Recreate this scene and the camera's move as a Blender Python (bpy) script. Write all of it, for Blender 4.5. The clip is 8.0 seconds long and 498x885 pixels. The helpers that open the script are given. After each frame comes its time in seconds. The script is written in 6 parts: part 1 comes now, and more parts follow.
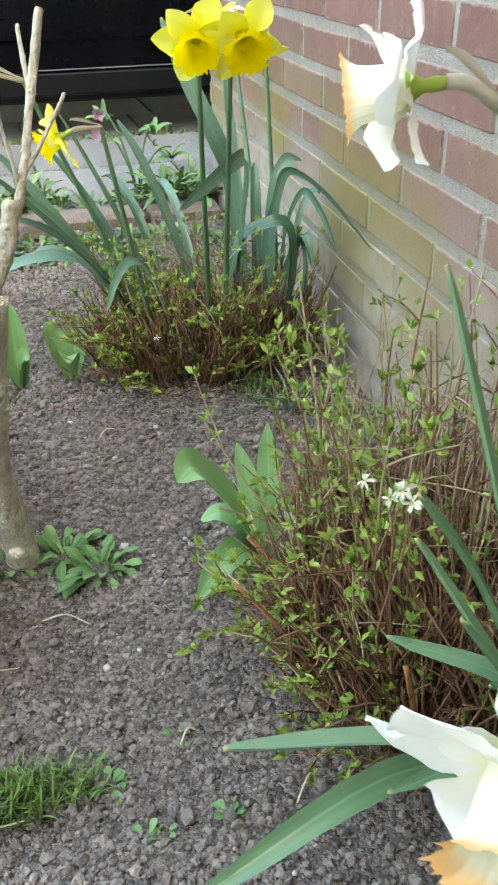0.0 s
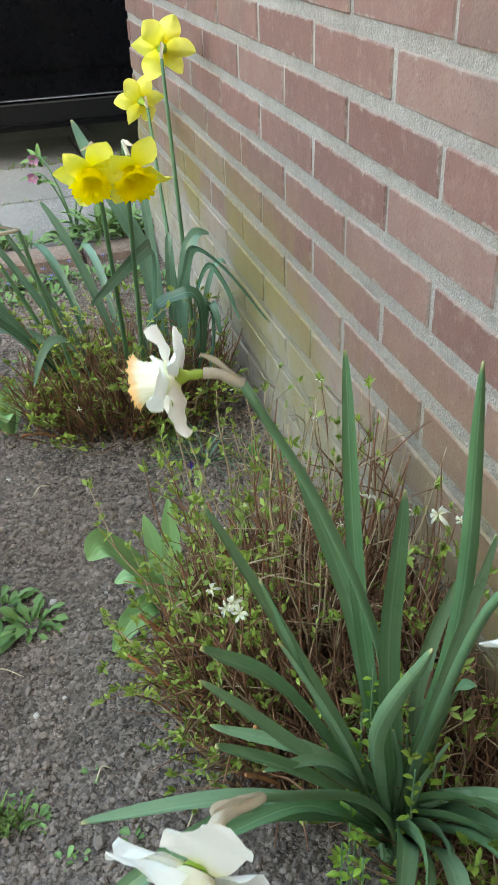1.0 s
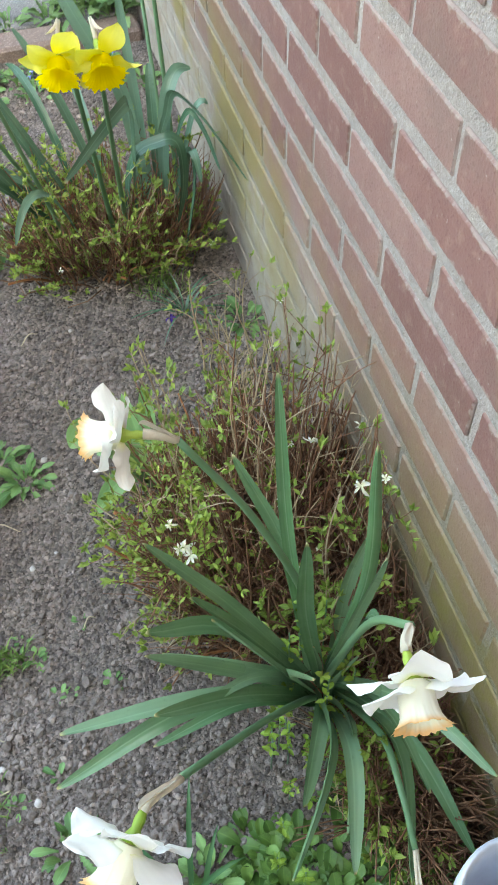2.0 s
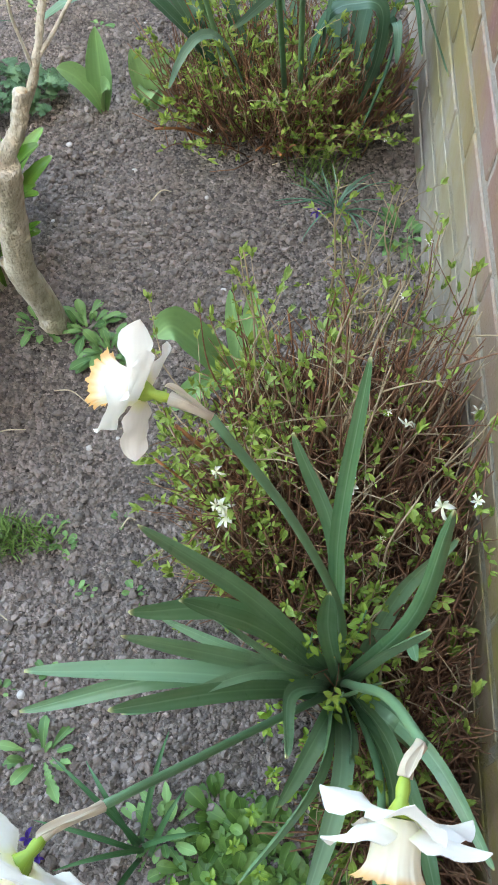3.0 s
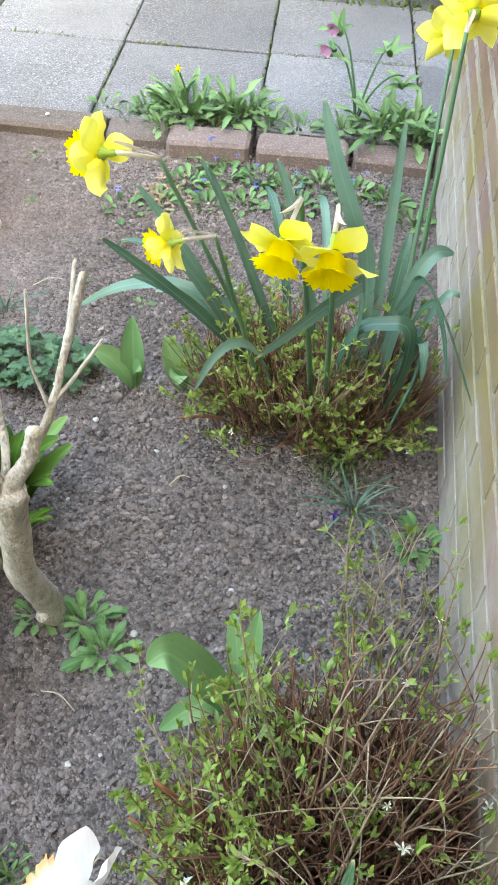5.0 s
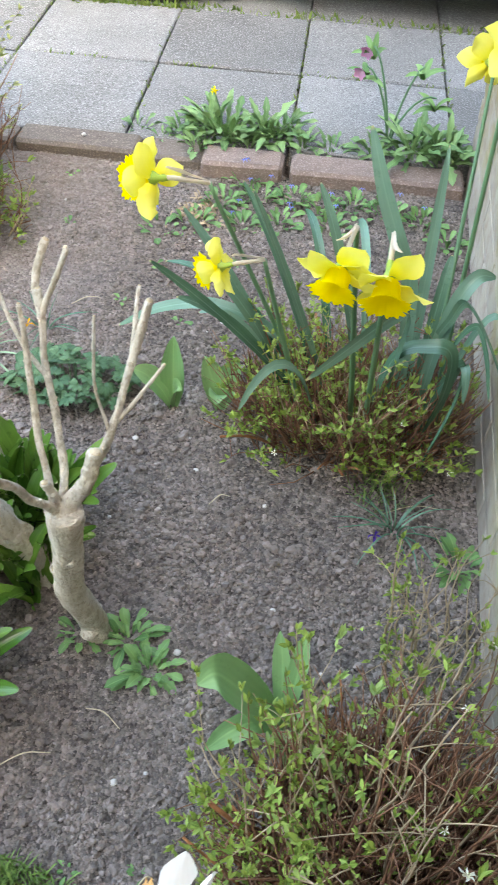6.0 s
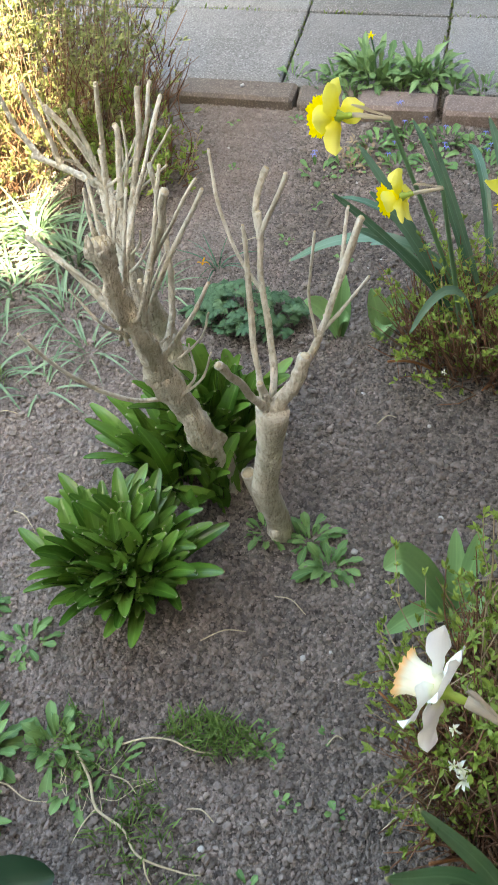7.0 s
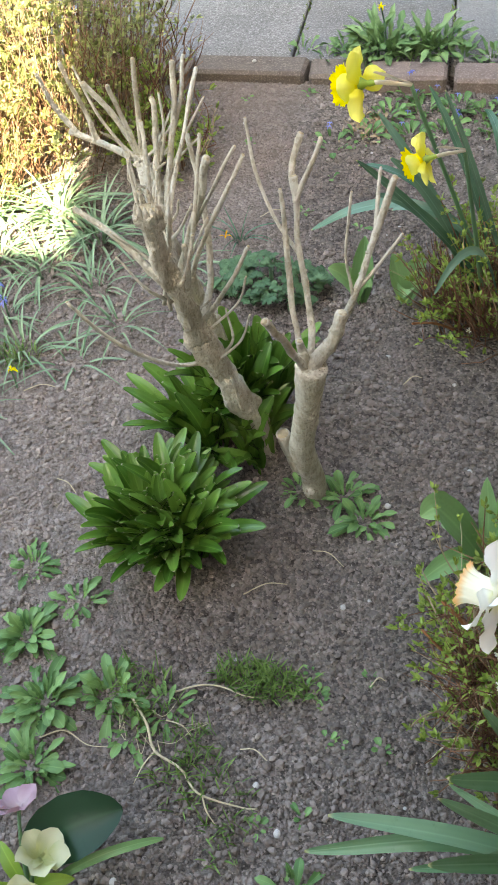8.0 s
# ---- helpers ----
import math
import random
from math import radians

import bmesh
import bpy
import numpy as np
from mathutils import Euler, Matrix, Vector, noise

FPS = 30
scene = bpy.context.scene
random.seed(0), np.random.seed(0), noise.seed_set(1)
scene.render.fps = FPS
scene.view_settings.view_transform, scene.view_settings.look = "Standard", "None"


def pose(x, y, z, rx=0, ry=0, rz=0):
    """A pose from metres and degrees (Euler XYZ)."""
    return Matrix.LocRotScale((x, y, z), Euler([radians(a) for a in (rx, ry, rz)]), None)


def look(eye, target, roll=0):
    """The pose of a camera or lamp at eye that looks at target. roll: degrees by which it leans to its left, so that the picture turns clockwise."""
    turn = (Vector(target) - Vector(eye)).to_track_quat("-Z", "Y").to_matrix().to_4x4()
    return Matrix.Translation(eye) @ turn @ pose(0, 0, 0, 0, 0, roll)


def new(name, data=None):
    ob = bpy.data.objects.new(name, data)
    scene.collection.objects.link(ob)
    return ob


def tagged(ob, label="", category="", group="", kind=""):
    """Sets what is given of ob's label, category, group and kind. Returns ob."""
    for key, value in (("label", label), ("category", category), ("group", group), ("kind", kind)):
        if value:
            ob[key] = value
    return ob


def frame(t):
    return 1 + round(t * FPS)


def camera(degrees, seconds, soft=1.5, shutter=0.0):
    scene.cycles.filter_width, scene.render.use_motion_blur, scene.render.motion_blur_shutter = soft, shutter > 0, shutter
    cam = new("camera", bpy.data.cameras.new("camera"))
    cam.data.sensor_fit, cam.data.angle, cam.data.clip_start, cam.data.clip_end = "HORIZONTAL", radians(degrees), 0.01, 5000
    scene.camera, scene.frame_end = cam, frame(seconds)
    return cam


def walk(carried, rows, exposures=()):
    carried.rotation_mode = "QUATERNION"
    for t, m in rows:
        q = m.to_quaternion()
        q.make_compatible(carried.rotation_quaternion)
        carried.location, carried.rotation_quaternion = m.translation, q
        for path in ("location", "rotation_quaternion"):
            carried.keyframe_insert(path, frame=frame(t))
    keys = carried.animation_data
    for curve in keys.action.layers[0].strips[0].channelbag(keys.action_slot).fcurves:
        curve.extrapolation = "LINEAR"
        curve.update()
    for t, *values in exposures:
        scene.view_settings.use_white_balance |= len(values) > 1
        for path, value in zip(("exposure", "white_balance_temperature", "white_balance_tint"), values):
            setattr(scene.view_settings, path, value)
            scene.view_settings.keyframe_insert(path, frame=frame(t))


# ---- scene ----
cam = camera(32.5, 8.0, 1.1, 0.15)
PATH = [
    (0, (0.059, 0.157, 0.625), (0.445, 1.828, -0.403), -1.2),
    (0.5, (0.089, 0.086, 0.673), (0.549, 1.767, -0.308), -1.4),
    (1, (0.131, 0.061, 0.809), (0.574, 1.686, -0.27), -2.2),
    (1.5, (0.143, 0.1, 1.0), (0.551, 1.555, -0.31), -1.1),
    (2, (0.205, 0.116, 1.026), (0.507, 1.34, -0.527), -1.7),
    (2.2, (0.218, 0.141, 1.007), (0.371, 1.336, -0.59), -1.5),
    (3.3, (0.289, 0.29, 0.947), (0.257, 1.252, -0.806), 2.7),
    (3.5, (0.292, 0.317, 0.938), (0.248, 1.263, -0.824), 3.0),
    (4, (0.284, 0.368, 0.967), (0.202, 1.412, -0.738), 3.1),
    (4.5, (0.281, 0.407, 1.005), (0.16, 1.677, -0.535), 4.1),
    (4.7, (0.285, 0.405, 1.014), (0.16, 1.728, -0.481), 3.9),
    (5.8, (0.264, 0.414, 1.022), (0.13, 1.793, -0.42), 3.7),
    (6, (0.241, 0.4, 1.03), (0.079, 1.776, -0.412), 3.5),
    (6.5, (0.184, 0.329, 1.059), (-0.195, 1.669, -0.377), -2.2),
    (7, (0.18, 0.259, 1.073), (-0.234, 1.512, -0.43), -4.7),
    (7.5, (0.2, 0.221, 1.063), (-0.22, 1.438, -0.467), -7.1),
    (8, (0.155, 0.194, 1.092), (-0.271, 1.413, -0.435), -7.3),
]
walk(cam, [(t, look(eye, target, roll)) for t, eye, target, roll in PATH],
     [(0.0, 3.85, 8600, 0), (0.5, 3.6, 8800, -2), (1.0, 3.56, 8800, -2), (1.5, 3.75, 8600, 2), (2.0, 3.79, 8500, 1), (3.5, 3.98, 8200, 4), (4.0, 4.14, 8200, 2), (4.5, 4.02, 8000, 3), (5.8, 3.98, 7800, 4), (6.15, 3.7, 8000, 3), (6.5, 3.4, 8300, 2), (8.0, 3.35, 8400, 4)])

# ---- light ----
SUN_AZ, SUN_EL = radians(-74.9), radians(44)   # towards the sun, from +x
to_sun = Vector((math.cos(SUN_EL) * math.cos(SUN_AZ), math.cos(SUN_EL) * math.sin(SUN_AZ), math.sin(SUN_EL)))
sun = new("sun", bpy.data.lights.new("sun", "SUN"))
sun.data.energy, sun.data.angle, sun.data.color = 5.0, radians(0.6), (1.0, 0.93, 0.82)
sun.matrix_basis = look((0, 0, 8), Vector((0, 0, 8)) - to_sun)
world = bpy.data.worlds.new("sky")
scene.world = world
world.use_nodes = True
wn = world.node_tree
sky = wn.nodes.new("ShaderNodeTexSky")
sky.sky_type, sky.sun_disc = "NISHITA", False
sky.sun_elevation, sky.sun_rotation = SUN_EL, math.pi / 2 - SUN_AZ
sky.air_density, sky.dust_density = 1.0, 2.5
wn.links.new(sky.outputs[0], wn.nodes["Background"].inputs[0])
wn.nodes["Background"].inputs[1].default_value = 0.15


# ---- materials ----
def mat_base(name, rough=0.6, metal=0.0, spec=0.4):
    m = bpy.data.materials.new(name)
    m.use_nodes = True
    nt = m.node_tree
    b = nt.nodes["Principled BSDF"]
    b.inputs["Roughness"].default_value = rough
    b.inputs["Metallic"].default_value = metal
    b.inputs["Specular IOR Level"].default_value = spec
    return m, nt, b


def coords(nt, kind="Object"):
    return nt.nodes.new("ShaderNodeTexCoord").outputs[kind]


def position(nt):
    return nt.nodes.new("ShaderNodeNewGeometry").outputs["Position"]


def noise_tex(nt, vec, scale, detail=4.0, rough=0.55):
    n = nt.nodes.new("ShaderNodeTexNoise")
    n.inputs["Scale"].default_value, n.inputs["Detail"].default_value, n.inputs["Roughness"].default_value = scale, detail, rough
    nt.links.new(vec, n.inputs["Vector"])
    return n.outputs["Fac"]


def noise_colour(nt, vec, scale):
    n = nt.nodes.new("ShaderNodeTexNoise")
    n.inputs["Scale"].default_value, n.inputs["Detail"].default_value = scale, 2.0
    nt.links.new(vec, n.inputs["Vector"])
    return n.outputs["Color"]


def cells(nt, vec, scale):
    n = nt.nodes.new("ShaderNodeTexVoronoi")
    n.inputs["Scale"].default_value = scale
    nt.links.new(vec, n.inputs["Vector"])
    return n.outputs["Distance"], n.outputs["Color"]


def ramp(nt, fac, stops):
    r = nt.nodes.new("ShaderNodeValToRGB")
    el = r.color_ramp.elements
    while len(el) < len(stops):
        el.new(0.5)
    for e, (p, c) in zip(el, stops):
        e.position, e.color = p, (*c, 1) if len(c) == 3 else c
    nt.links.new(fac, r.inputs[0])
    return r.outputs[0]


def blend(nt, fac, a, b, mode="MIX"):
    n = nt.nodes.new("ShaderNodeMix")
    n.data_type, n.blend_type = "RGBA", mode
    for sock, v in ((n.inputs[0], fac), (n.inputs[6], a), (n.inputs[7], b)):
        if isinstance(v, (int, float)):
            sock.default_value = v
        elif isinstance(v, tuple):
            sock.default_value = (*v, 1)
        else:
            nt.links.new(v, sock)
    return n.outputs[2]


def calc(nt, op, a, b=0.0, c=0.0):
    n = nt.nodes.new("ShaderNodeMath")
    n.operation = op
    for sock, v in zip(n.inputs, (a, b, c)):
        if isinstance(v, (int, float)):
            sock.default_value = v
        else:
            nt.links.new(v, sock)
    return n.outputs[0]


def span(nt, v, lo, hi, a=0.0, b=1.0):
    n = nt.nodes.new("ShaderNodeMapRange")
    n.interpolation_type = "SMOOTHSTEP"
    for i, q in enumerate((lo, hi, a, b), 1):
        n.inputs[i].default_value = q
    nt.links.new(v, n.inputs[0])
    return n.outputs[0]


def bump(nt, b, height, strength, dist=0.002):
    n = nt.nodes.new("ShaderNodeBump")
    n.inputs["Strength"].default_value, n.inputs["Distance"].default_value = strength, dist
    nt.links.new(height, n.inputs["Height"])
    nt.links.new(n.outputs[0], b.inputs["Normal"])


def rand(nt, island=False):
    if island:
        return nt.nodes.new("ShaderNodeNewGeometry").outputs["Random Per Island"]
    return nt.nodes.new("ShaderNodeObjectInfo").outputs["Random"]


def parts_of(nt, v):
    n = nt.nodes.new("ShaderNodeSeparateXYZ")
    nt.links.new(v, n.inputs[0])
    return n.outputs


def thin(m, nt, b, amount, colour):
    """Lets light through a thin leaf or petal."""
    t = nt.nodes.new("ShaderNodeBsdfTranslucent")
    mix = nt.nodes.new("ShaderNodeMixShader")
    mix.inputs[0].default_value = amount
    nt.links.new(colour, t.inputs[0])
    nt.links.new(b.outputs[0], mix.inputs[1])
    nt.links.new(t.outputs[0], mix.inputs[2])
    nt.links.new(mix.outputs[0], nt.nodes["Material Output"].inputs[0])


def leaf_mat(name, dark, light, rough=0.45, island=False, stripes=26.0, tip=None, through_light=0.22, spec=0.4):
    m, nt, b = mat_base(name, rough, 0, spec)
    uv = parts_of(nt, coords(nt, "UV"))
    r = rand(nt, island)
    n1 = noise_tex(nt, coords(nt), 14.0, 3)
    f = calc(nt, "ADD", calc(nt, "MULTIPLY", r, 0.65), calc(nt, "MULTIPLY", n1, 0.45))
    c = ramp(nt, f, [(0.15, dark), (0.85, light)])
    veins = calc(nt, "SINE", calc(nt, "MULTIPLY_ADD", n1, 5.0, calc(nt, "MULTIPLY", uv[0], stripes)))
    c = blend(nt, calc(nt, "MULTIPLY_ADD", veins, 0.018, 0.05), c, tuple(min(1, q * 1.9) for q in light))
    c = blend(nt, span(nt, noise_tex(nt, coords(nt), 55.0, 4, 0.7), 0.58, 0.75, 0, 0.35), c, tuple(q * 0.7 for q in dark))
    c = blend(nt, span(nt, calc(nt, "ABSOLUTE", calc(nt, "SUBTRACT", uv[0], 0.5)), 0.0, 0.07, 0.3, 0.0), c, tuple(min(1, q * 1.5) for q in light))
    if tip:
        c = blend(nt, span(nt, calc(nt, "MULTIPLY_ADD", n1, 0.02, uv[1]), 0.995, 1.012), c, tip)
    nt.links.new(c, b.inputs["Base Color"])
    bump(nt, b, calc(nt, "ADD", veins, noise_tex(nt, coords(nt), 90.0, 2)), 0.09, 0.0005)
    thin(m, nt, b, through_light, c)
    return m


def petal_mat(name, base, edge, rib, rough=0.5, pass_light=0.48, lo=0.1, hi=0.7):
    """UV v runs from the flower's middle to the rim; u across."""
    m, nt, b = mat_base(name, rough, 0, 0.3)
    uv = parts_of(nt, coords(nt, "UV"))
    n1 = noise_tex(nt, coords(nt), 60.0, 3)
    c = blend(nt, span(nt, calc(nt, "MULTIPLY_ADD", n1, 0.25, uv[1]), lo + 0.12, hi + 0.12), base, edge)
    ribs = calc(nt, "SINE", calc(nt, "MULTIPLY", uv[0], 40.0))
    c = blend(nt, calc(nt, "MULTIPLY_ADD", ribs, 0.03, 0.05), c, rib)
    nt.links.new(c, b.inputs["Base Color"])
    bump(nt, b, calc(nt, "ADD", ribs, n1), 0.12, 0.0004)
    thin(m, nt, b, pass_light, c)
    return m


def wood_mat(name, dark, light, rough=0.75, island=False, scale=1.0, strength=0.8, grain=1.0, vary=0.3):
    m, nt, b = mat_base(name, rough, 0, 0.25)
    v = coords(nt)
    if grain != 1.0:
        s = nt.nodes.new("ShaderNodeVectorMath")
        s.operation = "MULTIPLY"
        s.inputs[1].default_value = (1, 1, grain)
        nt.links.new(v, s.inputs[0])
        v = s.outputs[0]
    n1, n2 = noise_tex(nt, v, 30 * scale, 5, 0.65), noise_tex(nt, v, 170 * scale, 3)
    f = calc(nt, "ADD", calc(nt, "MULTIPLY", n1, 0.75), calc(nt, "MULTIPLY", rand(nt, island), vary))
    c = ramp(nt, f, [(0.28, dark), (0.72, light)])
    c = blend(nt, span(nt, n2, 0.55, 0.75, 0, 0.5), c, tuple(q * 0.55 for q in dark))
    nt.links.new(c, b.inputs["Base Color"])
    bump(nt, b, calc(nt, "ADD", n1, n2), strength, 0.002)
    return m


def bark_mat():
    m, nt, b = mat_base("bark", 0.8, 0, 0.25)
    v = coords(nt)
    s = nt.nodes.new("ShaderNodeVectorMath")
    s.operation = "MULTIPLY"
    s.inputs[1].default_value = (1, 1, 0.22)
    nt.links.new(v, s.inputs[0])
    blotch, streak = noise_tex(nt, v, 26, 5, 0.65), noise_tex(nt, s.outputs[0], 150, 4, 0.6)
    pit, pit_c = cells(nt, v, 210)
    c = ramp(nt, calc(nt, "ADD", calc(nt, "MULTIPLY", blotch, 0.65), calc(nt, "MULTIPLY", streak, 0.35)), [(0.34, (0.30, 0.255, 0.18)), (0.48, (0.50, 0.45, 0.355)), (0.64, (0.68, 0.63, 0.53))])
    c = blend(nt, span(nt, streak, 0.55, 0.68, 0, 0.45), c, (0.30, 0.24, 0.16))
    c = blend(nt, span(nt, parts_of(nt, pit_c)[0], 0.88, 0.92, 0, 0.35), c, (0.24, 0.19, 0.125))
    nt.links.new(c, b.inputs["Base Color"])
    bump(nt, b, calc(nt, "ADD", calc(nt, "ADD", blotch, streak), calc(nt, "MULTIPLY", pit, -0.35)), 1.0, 0.0045)
    return m


def soil_mat(name, crumb=False):
    m, nt, b = mat_base(name, 0.95, 0, 0.15)
    p = position(nt)
    big, mid, fine = noise_tex(nt, p, 3.2, 4), noise_tex(nt, p, 38, 5, 0.65), noise_tex(nt, p, 210, 4, 0.7)
    f = calc(nt, "ADD", calc(nt, "MULTIPLY", big, 0.45), calc(nt, "MULTIPLY", mid, 0.55))
    c = ramp(nt, f, [(0.3, (0.122, 0.098, 0.086)), (0.5, (0.228, 0.190, 0.169)), (0.7, (0.345, 0.295, 0.266))])
    warp = nt.nodes.new("ShaderNodeVectorMath")
    warp.operation = "MULTIPLY_ADD"
    warp.inputs[1].default_value = (0.006, 0.006, 0.006)
    nt.links.new(noise_colour(nt, p, 120), warp.inputs[0])
    nt.links.new(p, warp.inputs[2])
    q = parts_of(nt, p)                          # plant shade at the wall foot, painted in as dark damp-looking earth
    foot_shade = calc(nt, "MULTIPLY", span(nt, calc(nt, "MULTIPLY_ADD", big, 0.14, q[0]), 0.43, 0.51), span(nt, calc(nt, "MULTIPLY_ADD", big, 0.2, q[1]), 0.66, 0.82, 1.0, 0.0))
    lump, lump_c = cells(nt, warp.outputs[0], 165)
    grit, grit_c = cells(nt, warp.outputs[0], 420)
    if crumb:
        r = rand(nt, True)
        c = blend(nt, 1.0, c, ramp(nt, r, [(0.0, (0.58, 0.57, 0.56)), (0.55, (1.06, 1.05, 1.04)), (0.90, (1.22, 1.21, 1.19)), (0.995, (1.55, 1.53, 1.49))]), "MULTIPLY")
    else:
        # ground between crumbs is darker: the shade of their gaps put into colour
        c = blend(nt, 1.0, c, ramp(nt, parts_of(nt, lump_c)[0], [(0.0, (0.38, 0.375, 0.37)), (0.6, (0.92, 0.92, 0.91)), (1.0, (1.28, 1.26, 1.24))]), "MULTIPLY")
        c = blend(nt, 1.0, c, ramp(nt, parts_of(nt, grit_c)[0], [(0.0, (0.82, 0.81, 0.8)), (0.9, (1.1, 1.1, 1.1)), (0.97, (1.5, 1.48, 1.45))]), "MULTIPLY")
    c = blend(nt, span(nt, fine, 0.35, 0.7, 0.0, 0.3), c, (0.275, 0.240, 0.220))
    # soil gets paler towards the left side of the bed
    dry = span(nt, calc(nt, "MULTIPLY_ADD", big, 0.3, q[0]), -0.22, 0.02, 1.0, 0.0)
    c = blend(nt, calc(nt, "MULTIPLY", dry, 0.3), c, (0.40, 0.335, 0.30))
    c = blend(nt, calc(nt, "MULTIPLY", foot_shade, 0.6), c, (0.06, 0.046, 0.038))
    nt.links.new(c, b.inputs["Base Color"])
    if crumb:
        bump(nt, b, calc(nt, "ADD", mid, fine), 0.9, 0.003)
    else:
        bump(nt, b, calc(nt, "ADD", calc(nt, "ADD", mid, fine), calc(nt, "ADD", calc(nt, "MULTIPLY", lump, -1.1), calc(nt, "MULTIPLY", grit, -0.4))), 1.0, 0.006)
    return m


def wall_stains(nt, c, p, cement, moss=1.0):
    """Weathering of the foot of the wall: cement smears low down, yellow-green algae in blotches."""
    q = parts_of(nt, p)
    n1, n2 = noise_tex(nt, p, 4.5, 5, 0.6), noise_tex(nt, p, 22, 4, 0.65)
    low = span(nt, calc(nt, "MULTIPLY_ADD", n1, 0.24, q[2]), 0.27, 0.50, 1.0, 0.0)
    low = calc(nt, "MULTIPLY", low, span(nt, q[1], 0.55, 1.05, 0.3, 1.0))
    c = blend(nt, calc(nt, "MULTIPLY", low, span(nt, n2, 0.25, 0.6, 0.45, 0.95)), c, blend(nt, noise_tex(nt, p, 9, 5, 0.7), tuple(k * 0.72 for k in cement), tuple(k * 1.25 for k in cement)))
    wob = calc(nt, "MULTIPLY_ADD", n1, 0.3, q[2])
    patch = span(nt, noise_tex(nt, p, 4.5, 5, 0.65), 0.38, 0.58)
    band = calc(nt, "MULTIPLY", span(nt, wob, 0.46, 0.68, 1.0, 0.0), span(nt, wob, 0.22, 0.36))
    band = calc(nt, "MULTIPLY", calc(nt, "MULTIPLY", band, span(nt, q[1], 0.8, 1.3, 0.35, 1.0)), patch)
    damp = calc(nt, "MULTIPLY", span(nt, calc(nt, "MULTIPLY_ADD", n1, 0.3, q[1]), 0.64, 1.0, 1.0, 0.0), span(nt, wob, 0.32, 0.60, 1.0, 0.0))
    c = blend(nt, calc(nt, "MULTIPLY", band, 0.66 * moss), c, (0.25, 0.205, 0.055))
    return blend(nt, calc(nt, "MULTIPLY", damp, span(nt, noise_tex(nt, p, 11, 5, 0.7), 0.35, 0.62, 0.25, 0.95)), c, blend(nt, n2, (0.15, 0.12, 0.025), (0.24, 0.195, 0.05)))


def brick_mat():
    m, nt, b = mat_base("wall_brick", 0.85, 0, 0.25)
    p, r = position(nt), rand(nt)
    n1, n2, n3 = noise_tex(nt, p, 16, 5, 0.6), noise_tex(nt, p, 75, 4, 0.6), noise_tex(nt, p, 330, 3)
    f = calc(nt, "MULTIPLY_ADD", r, 0.42, calc(nt, "MULTIPLY_ADD", n1, 0.5, 0.09))
    c = ramp(nt, f, [(0.2, (0.160, 0.077, 0.067)), (0.5, (0.215, 0.108, 0.093)), (0.85, (0.265, 0.155, 0.134))])
    c = blend(nt, span(nt, n2, 0.5, 0.78, 0, 0.35), c, (0.34, 0.23, 0.19))
    c = blend(nt, span(nt, noise_tex(nt, p, 5.5, 5, 0.7), 0.45, 0.7, 0, 0.55), c, (0.165, 0.118, 0.10))
    c = blend(nt, span(nt, n3, 0.57, 0.68, 0, 0.45), c, (0.13, 0.06, 0.05))
    o = parts_of(nt, coords(nt))
    edge = calc(nt, "MINIMUM", calc(nt, "SUBTRACT", 0.1052, calc(nt, "ABSOLUTE", o[1])), calc(nt, "SUBTRACT", 0.0242, calc(nt, "ABSOLUTE", o[2])))
    smear = span(nt, calc(nt, "SUBTRACT", edge, calc(nt, "MULTIPLY", span(nt, noise_tex(nt, p, 55, 4, 0.7), 0.42, 0.75), 0.0065)), -0.0012, 0.0020, 0.5, 0.0)
    c = blend(nt, smear, c, blend(nt, n2, (0.28, 0.23, 0.20), (0.42, 0.365, 0.325)))
    c = blend(nt, span(nt, noise_tex(nt, p, 150, 3, 0.6), 0.70, 0.78, 0, 0.55), c, (0.5, 0.46, 0.42))
    c = wall_stains(nt, c, p, (0.39, 0.345, 0.285))
    nt.links.new(c, b.inputs["Base Color"])
    bump(nt, b, calc(nt, "ADD", n2, n3), 0.55, 0.0018)
    return m


def mortar_mat():
    m, nt, b = mat_base("mortar", 0.95, 0, 0.15)
    p = position(nt)
    n1, n2, n3 = noise_tex(nt, p, 9, 4), noise_tex(nt, p, 140, 4, 0.7), noise_tex(nt, p, 420, 2)
    c = ramp(nt, calc(nt, "ADD", calc(nt, "MULTIPLY", n1, 0.4), calc(nt, "MULTIPLY", n2, 0.6)), [(0.3, (0.265, 0.222, 0.198)), (0.7, (0.455, 0.398, 0.372))])
    c = blend(nt, span(nt, n3, 0.62, 0.72, 0, 0.6), c, (0.62, 0.6, 0.57))
    c = wall_stains(nt, c, p, (0.40, 0.345, 0.285), 0.75)
    nt.links.new(c, b.inputs["Base Color"])
    bump(nt, b, calc(nt, "ADD", n2, n3), 1.0, 0.004)
    return m


